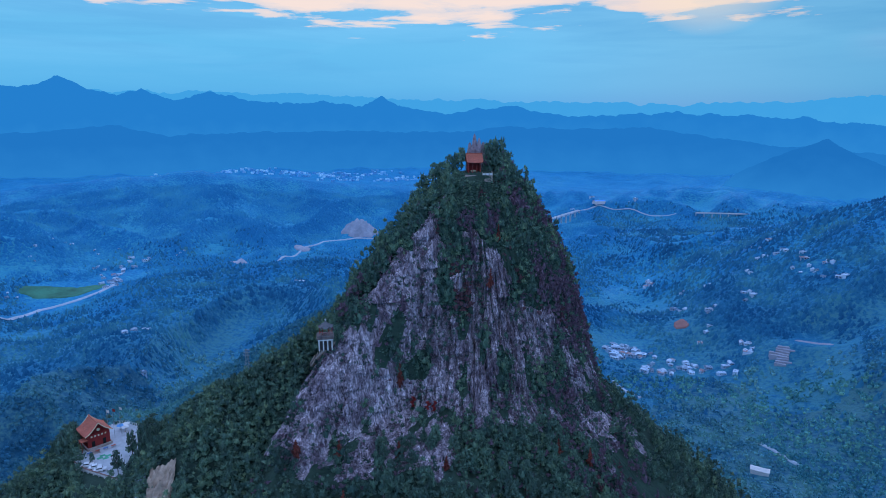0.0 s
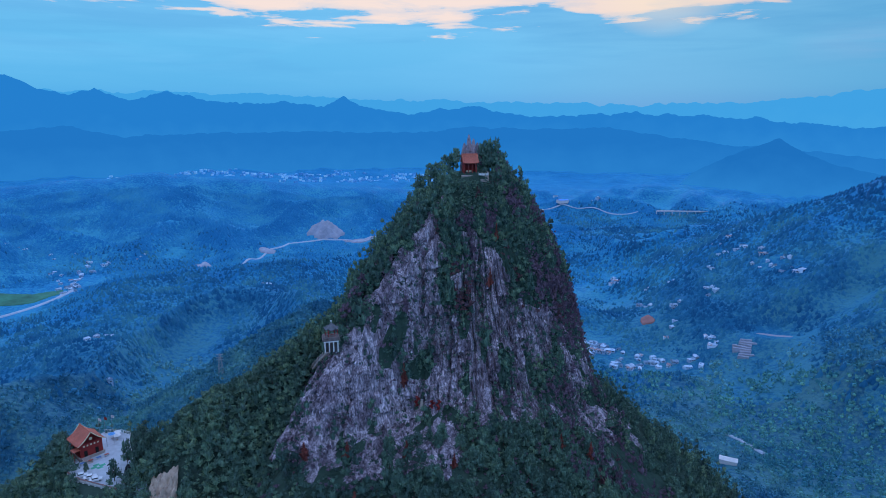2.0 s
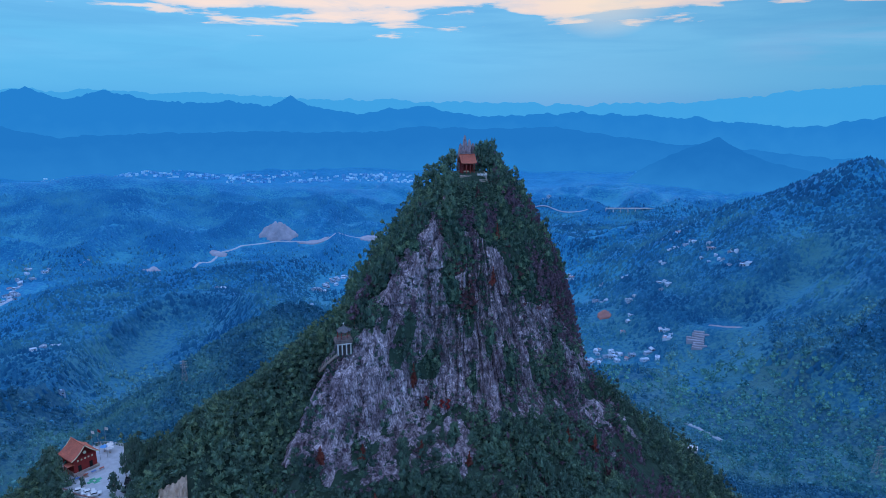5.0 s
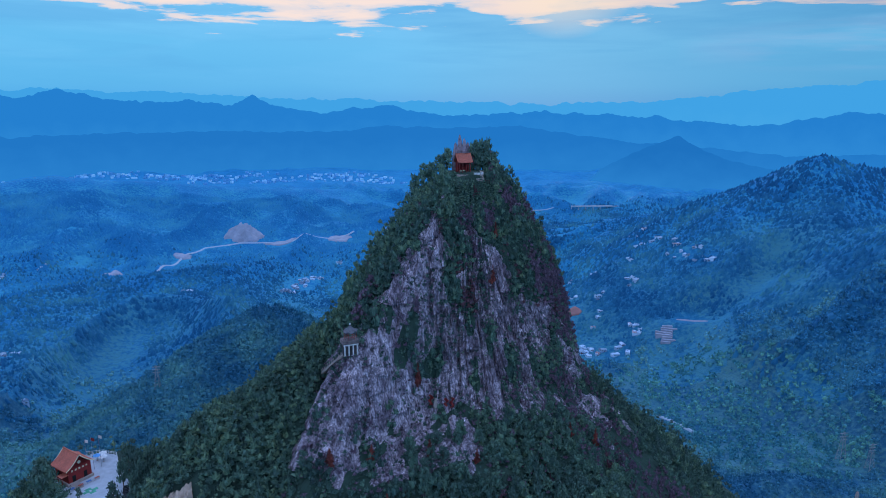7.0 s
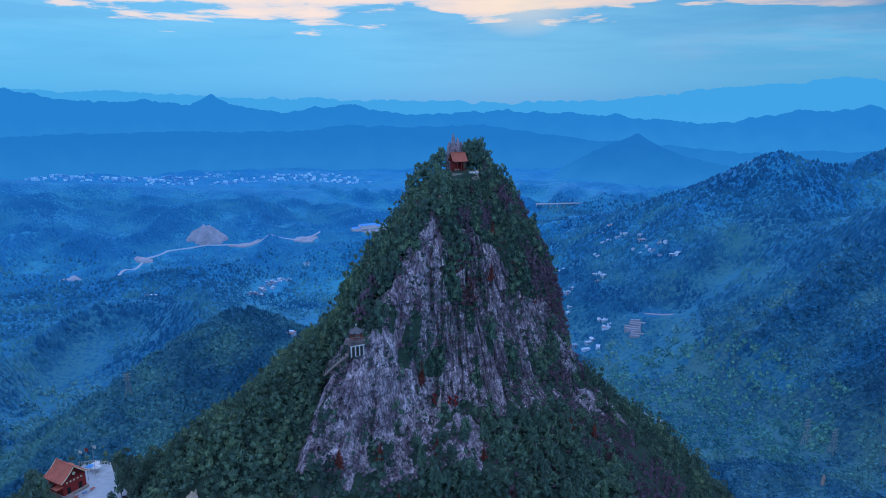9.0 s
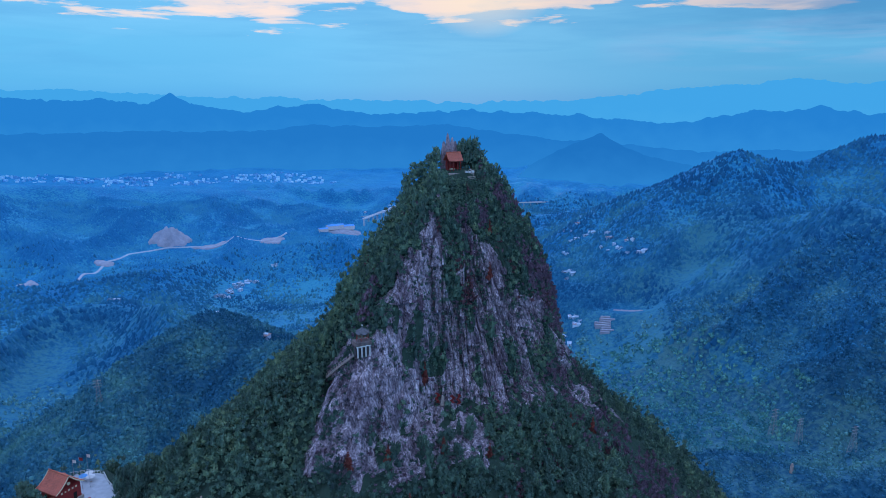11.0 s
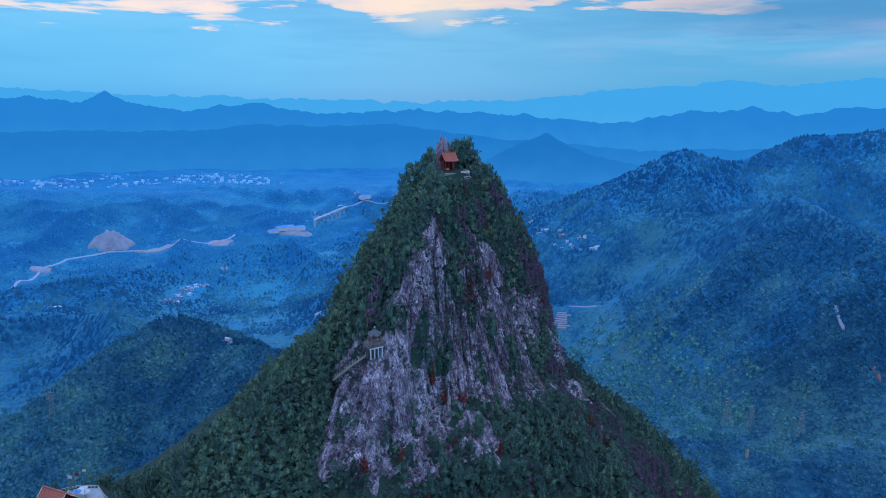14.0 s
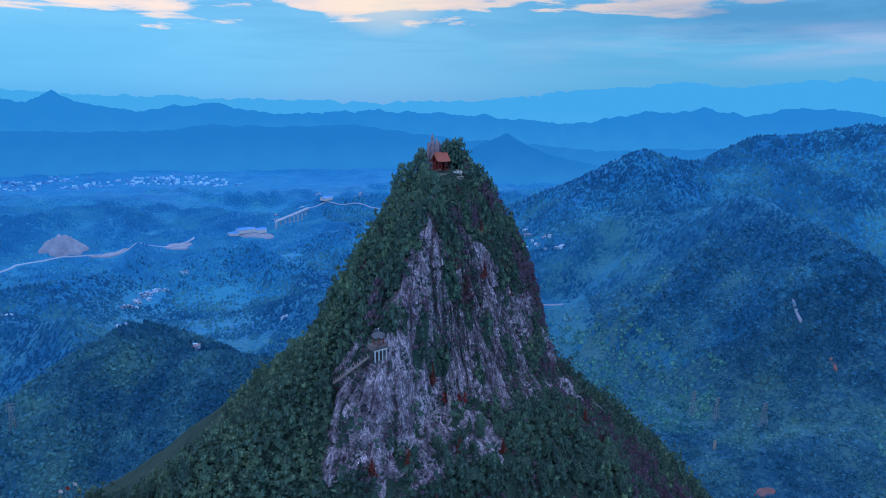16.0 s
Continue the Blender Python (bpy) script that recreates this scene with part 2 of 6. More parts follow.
BARK = varied(material("bark", (0.1, 0.08, 0.06), 0.9, 0.2), [(0.3, (0.05, 0.04, 0.03)), (0.7, (0.14, 0.11, 0.085))], 2.0, 4)
# blue sheen and bluer base colours stand in for haze over the valley
HAZE_BLUE = (0.05, 0.54, 1.0)
VALLEY = varied(material("hazed_valley_cover", (0.04, 0.09, 0.08), 0.75, 0.15, 0.43, HAZE_BLUE),
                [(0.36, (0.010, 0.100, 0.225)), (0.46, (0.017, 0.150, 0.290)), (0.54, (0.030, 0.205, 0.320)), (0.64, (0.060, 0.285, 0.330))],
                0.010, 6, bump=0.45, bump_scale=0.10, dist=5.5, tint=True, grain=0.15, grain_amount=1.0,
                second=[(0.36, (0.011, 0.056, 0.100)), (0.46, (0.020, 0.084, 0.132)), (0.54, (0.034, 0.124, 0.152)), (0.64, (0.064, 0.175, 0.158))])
MIDWOOD = varied(material("hazed_side_crowns", (0.04, 0.09, 0.08), 0.8, 0.1, 0.75, HAZE_BLUE),
                 [(0.36, (0.038, 0.110, 0.147)), (0.46, (0.066, 0.174, 0.200)), (0.54, (0.111, 0.254, 0.226)), (0.64, (0.198, 0.359, 0.226))],
                 0.015, 5, island=0.08, tint=True)
HILLWOOD = varied(material("hill_tree_crowns", (0.04, 0.09, 0.06), 0.8, 0.12, 0.30, HAZE_BLUE),
                  [(0.33, (0.024, 0.092, 0.146)), (0.44, (0.042, 0.144, 0.204)), (0.54, (0.076, 0.218, 0.240)), (0.66, (0.150, 0.335, 0.262))],
                  0.03, 4, island=0.09, tint=True)
# far and near ground colours: more painted haze far off, less nearby
FARLAND = varied(material("hazy_far_fields", (0.02, 0.1, 0.14), 0.8, 0.2, 0.5, HAZE_BLUE),
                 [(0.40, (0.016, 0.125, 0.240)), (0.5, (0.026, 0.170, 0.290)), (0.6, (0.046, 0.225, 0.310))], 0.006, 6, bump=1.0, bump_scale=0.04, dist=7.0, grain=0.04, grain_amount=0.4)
NEARLAND = varied(material("near_valley_scrub", (0.03, 0.09, 0.08), 0.8, 0.2, 0.24, HAZE_BLUE),
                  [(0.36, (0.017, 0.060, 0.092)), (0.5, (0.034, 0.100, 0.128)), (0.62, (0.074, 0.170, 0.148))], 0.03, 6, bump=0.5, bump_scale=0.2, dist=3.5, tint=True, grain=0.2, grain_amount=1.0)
UNDERWOOD = varied(material("shaded_undergrowth", (0.03, 0.05, 0.03), 0.9, 0.2),
                   [(0.3, (0.022, 0.044, 0.034)), (0.7, (0.052, 0.092, 0.062))], 0.3, 4, bump=0.8, bump_scale=0.8, dist=0.5)
GROVE = varied(material("bamboo_grove", (0.06, 0.15, 0.08), 0.8, 0.12, 0.35, HAZE_BLUE),
               [(0.38, (0.056, 0.190, 0.194)), (0.5, (0.100, 0.290, 0.240)), (0.62, (0.185, 0.420, 0.260))], 0.05, 4, island=0.2)


# crowns with haze painted into the leaf colour, bluer and paler farther off
VALEWOOD = varied(material("hazed_hill_crowns", (0.03, 0.12, 0.14), 0.8, 0.1, 0.20, HAZE_BLUE),
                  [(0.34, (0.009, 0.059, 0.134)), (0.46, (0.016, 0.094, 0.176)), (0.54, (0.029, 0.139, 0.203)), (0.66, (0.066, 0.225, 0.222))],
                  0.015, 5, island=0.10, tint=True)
FARWOOD = varied(material("hazed_distant_crowns", (0.02, 0.12, 0.18), 0.8, 0.1, 0.30, HAZE_BLUE),
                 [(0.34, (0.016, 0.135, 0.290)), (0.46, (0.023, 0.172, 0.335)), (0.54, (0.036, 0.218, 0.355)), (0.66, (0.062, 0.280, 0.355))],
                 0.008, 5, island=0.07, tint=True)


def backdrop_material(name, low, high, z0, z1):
    """A plain glowing backdrop of distance: haze painted as emission, paler towards the base."""
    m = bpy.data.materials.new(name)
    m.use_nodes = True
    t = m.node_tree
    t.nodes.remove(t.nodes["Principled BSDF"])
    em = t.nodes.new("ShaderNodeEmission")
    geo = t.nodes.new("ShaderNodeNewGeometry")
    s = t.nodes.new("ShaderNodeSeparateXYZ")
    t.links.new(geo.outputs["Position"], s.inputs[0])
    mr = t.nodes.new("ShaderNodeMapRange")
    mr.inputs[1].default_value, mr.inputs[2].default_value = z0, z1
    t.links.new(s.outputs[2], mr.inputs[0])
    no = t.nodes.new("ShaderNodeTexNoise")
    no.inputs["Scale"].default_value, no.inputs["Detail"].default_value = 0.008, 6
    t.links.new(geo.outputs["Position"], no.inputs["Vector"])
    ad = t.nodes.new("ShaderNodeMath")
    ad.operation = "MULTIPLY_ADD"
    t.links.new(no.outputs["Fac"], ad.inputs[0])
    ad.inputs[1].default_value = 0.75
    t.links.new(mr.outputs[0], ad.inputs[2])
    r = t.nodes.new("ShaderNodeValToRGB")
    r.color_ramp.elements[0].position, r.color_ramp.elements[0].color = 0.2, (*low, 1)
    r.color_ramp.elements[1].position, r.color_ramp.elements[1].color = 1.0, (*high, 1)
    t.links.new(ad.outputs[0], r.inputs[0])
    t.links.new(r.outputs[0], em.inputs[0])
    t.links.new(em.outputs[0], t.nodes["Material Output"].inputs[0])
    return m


# ---- shaping helpers ----
def hashed(ix, iy, iz, seed):
    h = (ix.astype(np.int64) * 374761393 + iy.astype(np.int64) * 668265263 + iz.astype(np.int64) * 2147483647 + seed * 974711) & 0xFFFFFFFF
    h = ((h ^ (h >> 13)) * 1274126177) & 0xFFFFFFFF
    h = ((h ^ (h >> 16)) * 2246822519) & 0xFFFFFFFF
    return ((h ^ (h >> 15)) & 0xFFFFFF) / float(0xFFFFFF)


def vnoise(x, y, z=0.0, seed=0):
    """Smooth value noise in -1..1 on arrays."""
    x, y, z = np.broadcast_arrays(np.asarray(x, float), np.asarray(y, float), np.asarray(z, float))
    ix, iy, iz = np.floor(x), np.floor(y), np.floor(z)
    fx, fy, fz = x - ix, y - iy, z - iz
    fx, fy, fz = (f * f * (3 - 2 * f) for f in (fx, fy, fz))
    out = 0
    for a in (0, 1):
        for b in (0, 1):
            for c in (0, 1):
                w = (fx if a else 1 - fx) * (fy if b else 1 - fy) * (fz if c else 1 - fz)
                out = out + w * hashed(ix + a, iy + b, iz + c, seed)
    return out * 2 - 1


def fbm(x, y, z=0.0, octaves=4, seed=0, gain=0.5):
    tot, amp, s = 0, 1.0, 1.0
    for o in range(octaves):
        tot = tot + amp * vnoise(np.asarray(x) * s, np.asarray(y) * s, np.asarray(z) * s, seed + o * 17)
        amp, s = amp * gain, s * 2.03
    return tot


def smooth(a, b, x):
    t = np.clip((x - a) / (b - a), 0, 1)
    return t * t * (3 - 2 * t)


def mesh_np(name, verts, faces, mat, parent=None, shade=True, tint=None):
    """One mesh object from vertex and face arrays (all faces with the same number of corners)."""
    me = bpy.data.meshes.new(name)
    n, k = faces.shape
    me.vertices.add(len(verts))
    me.vertices.foreach_set("co", np.ascontiguousarray(verts, np.float32).ravel())
    me.loops.add(n * k)
    me.loops.foreach_set("vertex_index", np.ascontiguousarray(faces, np.int32).ravel())
    me.polygons.add(n)
    me.polygons.foreach_set("loop_start", np.arange(0, n * k, k, dtype=np.int32))
    if shade:
        me.polygons.foreach_set("use_smooth", np.ones(n, bool))
    if tint is not None:
        at = me.attributes.new("tint", "FLOAT", "POINT")
        at.data.foreach_set("value", np.ascontiguousarray(tint, np.float32))
    me.update(calc_edges=True)
    me.validate()
    me.materials.append(mat)
    ob = new(name, me)
    if parent is not None:
        ob.parent = parent
    return ob


def part(name, bm, mat, parent=None, label=""):
    me = bpy.data.meshes.new(name)
    bm.to_mesh(me)
    bm.free()
    me.materials.append(mat)
    ob = new(name, me)
    if parent is not None:
        ob.parent = parent
    return tagged(ob, label)


def grid_faces(rows, cols, closed=False):
    i = np.arange(rows - 1)[:, None]
    j = np.arange(cols if closed else cols - 1)[None, :]
    k = (j + 1) % cols
    return np.stack([i * cols + j + 0 * i, i * cols + k, (i + 1) * cols + k, (i + 1) * cols + j], -1).reshape(-1, 4)


# ---- the land ----
def crest(x, y, line, slope, wide=6.0):
    """Height of a ridge that follows a line of (x, y, z) and falls off on both sides."""
    best = np.full(np.shape(x), -1e9)
    for (ax, ay, az), (bx, by, bz) in zip(line, line[1:]):
        t = np.clip(((x - ax) * (bx - ax) + (y - ay) * (by - ay)) / ((bx - ax) ** 2 + (by - ay) ** 2), 0, 1)
        d = np.hypot(x - ax - t * (bx - ax), y - ay - t * (by - ay))
        best = np.maximum(best, az + t * (bz - az) - slope * (np.sqrt(d * d + wide * wide) - wide))
    return best


def near_line(x, y, line):
    best = np.full(np.shape(x), 1e9)
    for (ax, ay, _), (bx, by, _) in zip(line, line[1:]):
        t = np.clip(((x - ax) * (bx - ax) + (y - ay) * (by - ay)) / ((bx - ax) ** 2 + (by - ay) ** 2), 0, 1)
        best = np.minimum(best, np.hypot(x - ax - t * (bx - ax), y - ay - t * (by - ay)))
    return best


SPUR = [(-40, 225, 300), (-68, 206, 283), (-88, 209, 268), (-104, 208, 256), (-130, 212, 256), (-165, 218, 236), (-225, 235, 190), (-340, 270, 100)]
LEFT_HILL = [(20, 560, 150), (-30, 600, 158), (-70, 650, 146), (-113, 696, 166), (-190, 625, 122), (-260, 560, 75), (-320, 500, 30)]
RIGHT_HILLS = [(760, 1260, 190), (880, 1160, 243), (942, 1110, 294), (1050, 1085, 270), (1250, 1054, 322), (1311, 970, 335), (1400, 880, 355), (1700, 700, 380)]
RIGHT_FRONT = [(640, 1230, 110), (771, 985, 165), (796, 862, 188), (810, 724, 244), (754, 541, 205), (715, 441, 167), (700, 300, 140)]
RIGHT_SPURS = [[(810, 724, 243), (700, 700, 196), (610, 665, 134), (540, 640, 66)], [(796, 862, 192), (690, 850, 148), (600, 840, 84)], [(754, 541, 204), (650, 530, 160), (570, 505, 102)],
               [(942, 1110, 292), (860, 1080, 252), (770, 1090, 184), (690, 1110, 108)], [(1050, 1085, 268), (1000, 990, 232), (950, 920, 190)]]
LOW_RIGHT = [(320, 440, 30), (400, 400, 50), (500, 360, 62), (620, 300, 80)]
MID_LEFT = [(-2300, 1900, 70), (-1500, 2200, 112), (-980, 2420, 152), (-740, 2520, 122), (-400, 2600, 78), (-80, 2620, 62), (150, 2750, 45)]
KNOLLS = [(-300, 1500, 28, 110), (-620, 1250, 12, 150), (60, 1600, 48, 110), (330, 1620, 22, 120), (-160, 980, 45, 120), (-520, 900, 22, 100),
          (150, 1120, 35, 120), (980, 1900, 20, 200), (-1200, 1500, 60, 220), (-420, 640, 40, 110), (-300, 1960, 26, 60), (620, 1480, 40, 140)]


# places where hills are lowered to fit the camera's view: (x, y, radius)
SIGHT_CUTS = [(-300, 1830, 230), (-380, 1530, 170), (-820, 1290, 240), (-105, 1420, 130), (170, 1850, 230), (450, 2150, 260), (850, 2000, 230), (310, 950, 150), (-760, 1500, 200), (430, 1330, 110)]


def land(x, y):
    x, y = np.asarray(x, float), np.asarray(y, float)
    d = np.hypot(x, y)
    far = smooth(600, 2600, d)
    h = 12 + (26 - 12 * far) * fbm(x / 420, y / 420, 0, 4, 5) + far * 10 * fbm(x / 900, y / 900, 0, 3, 9)
    low = 1.0
    for fx_, fy_, fr_ in SIGHT_CUTS:
        low = low * (1 - 0.9 * np.exp(-((x - fx_) ** 2 + (y - fy_) ** 2) / fr_ ** 2))
    h = h + low * (1 - 0.75 * smooth(2500, 3500, d)) * (50 + 26 * far) * np.clip(1 - np.abs(fbm(x / 310, y / 310, 0, 3, 31)), 0, 1) ** 2 * smooth(250, 800, d) - 15
    for kx, ky, kh, kr in KNOLLS:
        h = h + kh * np.exp(-(((x - kx) ** 2 + (y - ky) ** 2) / kr ** 2))
    rough = 9 * fbm(x / 80, y / 80, 0, 4, 71)
    gull = 105 * (np.abs(fbm(x / 210, y / 210, 0, 3, 77)) - 0.33)
    for line, slope, wide in ((LEFT_HILL, 0.64, 7), (RIGHT_HILLS, 0.56, 12), (RIGHT_FRONT, 0.68, 10), *((spur_, 1.05, 5) for spur_ in RIGHT_SPURS), (LOW_RIGHT, 0.4, 18), (MID_LEFT, 0.30, 40)):
        c = crest(x, y, line, slope, wide) + (rough - gull) * 0.3 * smooth(-10, 60, np.minimum(60, 20 + 0.6 * near_line(x, y, line)))
        k = 16.0
        m = np.maximum(h, c)
        h = m + np.log(np.exp((h - m) / k) + np.exp((c - m) / k)) * k * (0.6 if line not in RIGHT_SPURS else 0.25)
    s = crest(x, y, SPUR, 0.72, 5) + 2.5 * fbm(x / 25, y / 25, 0, 3, 41)
    cone = 245 - 0.85 * np.maximum(np.hypot(x - 15, y - 245) - 62, 0) + 3 * fbm(x / 30, y / 30, 0, 3, 43)
    h = np.maximum(h, np.maximum(s, cone))
    # the levelled temple court on the spur
    u, v = (x + 120) * 0.52 - (y - 212) * 0.85, (x + 120) * 0.85 + (y - 212) * 0.52
    flat = np.exp(-(np.maximum(np.maximum(np.abs(u) - 20, np.abs(v) - 10), 0) / 5.0) ** 2)
    return h * (1 - flat) + 257.2 * flat


def rise(x, y, reach=120.0):
    """How far a place stands above the land round it: hilltops above nought, hollows below."""
    around = [land(x + reach * math.cos(a), y + reach * math.sin(a)) for a in np.arange(0, 2 * math.pi, math.pi / 3)]
    return land(x, y) - np.mean(around, 0)


ca_, cr_ = np.meshgrid(np.linspace(-46, 70, 190), np.linspace(math.log(280), math.log(5000), 170), indexing="ij")
cx_, cy_ = np.exp(cr_) * np.sin(np.radians(ca_)), np.exp(cr_) * np.cos(np.radians(ca_))
# hill shading put into the tint: rises darker, hollows and sharp crests lighter
up_ = rise(cx_, cy_) / 16.0
COVER = 0.5 - 0.075 * np.tanh(up_) + 0.05 * smooth(1.0, 2.2, up_) - 0.05 * smooth(70, 150, land(cx_, cy_)) * smooth(1500, 1900, np.exp(cr_))


def cover(x, y):
    """Lightness of the plant cover, with the hills' light and shade painted in: dark woods on the hillsides, open
    crests, pale fields in the hollows.
    """
    u = np.clip((np.degrees(np.arctan2(x, y)) + 46) / 116 * 189, 0, 188.99)
    v = np.clip((np.log(np.hypot(x, y) + 1) - math.log(280)) / math.log(5000 / 280) * 169, 0, 168.99)
    i, j = u.astype(int), v.astype(int)
    f, g = u - i, v - j
    c = (COVER[i, j] * (1 - f) + COVER[i + 1, j] * f) * (1 - g) + (COVER[i, j + 1] * (1 - f) + COVER[i + 1, j + 1] * f) * g
    return c + (0.045 + 0.05 * smooth(1500, 900, np.hypot(x, y))) * fbm(x / 60, y / 60, 0, 3, 91)


# open ground: (x, y, radius)
CLEARINGS = [(278, 975, 42), (320, 920, 30), (368, 915, 36), (410, 895, 22), (-785, 1440, 60), (-860, 1335, 75), (-815, 1260, 50), (-770, 1350, 40), (-285, 1930, 56),
             (-173, 1885, 42), (-2, 1909, 40), (-424, 1760, 30), (-540, 1570, 26), (488, 882, 34), (540, 894, 30), (398, 1046, 26), (-188, 1122, 24),
             (215, 1985, 62), (-105, 1435, 36), (-85, 1465, 28), (333, 616, 14), (-501, 935, 16), (412, 367, 13), (630, 1072, 20), (252, 835, 12)]

VALLEY_ROAD = [(-850, 1040), (-817, 1090), (-838, 1200), (-840, 1232), (-802, 1276), (-768, 1325), (-765, 1390)]
QUARRY_ROAD = [(-450, 1600), (-444, 1659), (-424, 1790), (-382, 1867), (-285, 1897), (-228, 1902), (-131, 1880), (-34, 1901), (44, 1954)]
FAR_ROAD = [(320, 2210), (344, 2228), (457, 2303), (554, 2380), (682, 2310), (800, 2230)]


def on_road(x, y, reach):
    near = np.zeros(np.shape(x), bool)
    for road_ in (VALLEY_ROAD, QUARRY_ROAD, FAR_ROAD, [(300, 2050), (470, 2298)]):
        near |= near_line(x, y, [(*p, 0) for p in road_]) < reach
    return near


va = np.radians(np.concatenate([np.linspace(-44, 68, 500, endpoint=False), np.linspace(68, 316, 60, endpoint=False)]))
vr = np.concatenate([[0.5], np.geomspace(150, 4960, 330)])
gx, gy = np.outer(vr, np.sin(va)), np.outer(vr, np.cos(va))
gz = land(gx, gy)
gr = np.hypot(gx, gy)
rough = smooth(500, 1000, gr) * smooth(3300, 2200, gr)
for ex, ey, er in CLEARINGS:
    rough = rough * smooth(er * 0.8, er * 1.35, np.hypot(gx - ex, gy - ey))
gz = gz + rough * (1.0 * vnoise(gx / 30, gy / 30, 0, 501) + 3.0 * smooth(1200, 2200, gr) * vnoise(gx / 60, gy / 60, 0, 503))
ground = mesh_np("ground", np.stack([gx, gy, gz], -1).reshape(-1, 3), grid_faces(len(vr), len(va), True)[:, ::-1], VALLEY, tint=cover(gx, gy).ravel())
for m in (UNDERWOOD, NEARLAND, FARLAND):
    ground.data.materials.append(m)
# scrub is 1 near and 0 far: haze is painted in with distance
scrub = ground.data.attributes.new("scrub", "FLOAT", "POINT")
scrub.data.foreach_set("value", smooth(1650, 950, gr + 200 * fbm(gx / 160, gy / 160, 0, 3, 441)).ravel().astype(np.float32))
gc = np.zeros(len(ground.data.polygons) * 3, np.float32)
ground.data.polygons.foreach_get("center", gc)
gc = gc.reshape(-1, 3)
# material bands by distance, each farther one with more haze in its colour
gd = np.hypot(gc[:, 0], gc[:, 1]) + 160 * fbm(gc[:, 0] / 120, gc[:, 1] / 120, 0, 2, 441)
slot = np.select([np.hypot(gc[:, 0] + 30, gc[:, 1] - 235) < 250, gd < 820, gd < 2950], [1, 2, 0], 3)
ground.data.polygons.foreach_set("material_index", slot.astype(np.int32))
tagged(ground, "wooded valley floor and foothills, distance haze put into their blue colours", "ground", kind="structure")


# ---- far ranges: a glowing backdrop of distance, haze painted in ----
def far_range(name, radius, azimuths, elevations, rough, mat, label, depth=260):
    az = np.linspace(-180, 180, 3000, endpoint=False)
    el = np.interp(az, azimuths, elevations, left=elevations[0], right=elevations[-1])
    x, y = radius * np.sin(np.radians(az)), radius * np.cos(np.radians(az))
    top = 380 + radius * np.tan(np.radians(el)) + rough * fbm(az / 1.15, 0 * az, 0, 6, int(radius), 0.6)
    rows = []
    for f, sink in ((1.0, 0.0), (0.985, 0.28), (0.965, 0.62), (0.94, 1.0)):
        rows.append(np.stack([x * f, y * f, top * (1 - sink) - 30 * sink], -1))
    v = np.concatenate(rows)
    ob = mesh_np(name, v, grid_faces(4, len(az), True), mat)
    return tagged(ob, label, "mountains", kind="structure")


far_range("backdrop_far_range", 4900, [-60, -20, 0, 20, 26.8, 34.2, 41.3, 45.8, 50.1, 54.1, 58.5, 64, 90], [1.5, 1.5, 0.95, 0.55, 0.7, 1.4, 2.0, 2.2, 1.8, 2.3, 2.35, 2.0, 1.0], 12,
          backdrop_material("hazy_far_range", (0.066, 0.39, 0.79), (0.052, 0.36, 0.775), 150, 520), "pale blue glowing mountain range, painted as fading into haze")
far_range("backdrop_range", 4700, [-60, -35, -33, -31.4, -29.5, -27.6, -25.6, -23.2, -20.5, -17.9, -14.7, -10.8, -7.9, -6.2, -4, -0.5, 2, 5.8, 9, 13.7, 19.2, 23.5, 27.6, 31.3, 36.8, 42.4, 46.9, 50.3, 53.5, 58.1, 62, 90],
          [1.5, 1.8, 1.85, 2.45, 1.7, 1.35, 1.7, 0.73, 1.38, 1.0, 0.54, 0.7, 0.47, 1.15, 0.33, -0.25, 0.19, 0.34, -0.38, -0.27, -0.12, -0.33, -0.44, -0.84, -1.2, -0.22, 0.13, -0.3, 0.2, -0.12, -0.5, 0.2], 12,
          backdrop_material("hazy_range", (0.029, 0.255, 0.67), (0.018, 0.212, 0.62), 120, 440), "jagged blue glowing mountain range with evening haze painted in")
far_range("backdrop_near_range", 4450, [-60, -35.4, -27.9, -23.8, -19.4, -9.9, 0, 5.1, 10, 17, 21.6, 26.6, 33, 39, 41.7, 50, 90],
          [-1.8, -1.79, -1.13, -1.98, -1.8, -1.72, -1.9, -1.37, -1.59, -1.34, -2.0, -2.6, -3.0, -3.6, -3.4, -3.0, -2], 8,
          backdrop_material("hazy_near_range", (0.022, 0.215, 0.61), (0.015, 0.182, 0.56), 40, 270), "long dark blue glowing wooded ridge with evening haze painted in")


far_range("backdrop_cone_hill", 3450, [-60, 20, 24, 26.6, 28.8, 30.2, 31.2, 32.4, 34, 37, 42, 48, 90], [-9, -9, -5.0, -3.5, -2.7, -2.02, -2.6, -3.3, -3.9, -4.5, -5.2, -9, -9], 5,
          backdrop_material("hazy_cone_hill", (0.024, 0.220, 0.61), (0.013, 0.165, 0.52), 30, 250), "conical blue glowing hill with evening haze painted in")


# ---- the peak ----
AXIS = (15.0, 250.0)
LEVELS = [357.4, 356.6, 352, 345, 330, 313, 298, 281, 270, 235, 170]
FLANKS = {}
FLANKS[0] = [1, 8, 13, 18, 28, 36, 40, 44, 49, 90, 160]
FLANKS[45] = [1, 8, 13, 18, 27, 36, 42, 49, 56, 86, 155]
FLANKS[90] = [1, 9, 13, 19, 27, 37, 45, 56, 66, 100, 180]
FLANKS[135] = [1, 10, 16, 22, 31, 42, 51, 60, 68, 92, 150]
FLANKS[180] = [1, 11, 17, 23, 34, 45, 54, 66, 74, 99, 150]
FLANKS[206] = [1, 11, 19, 28, 42, 55, 64, 75, 84, 109, 165]
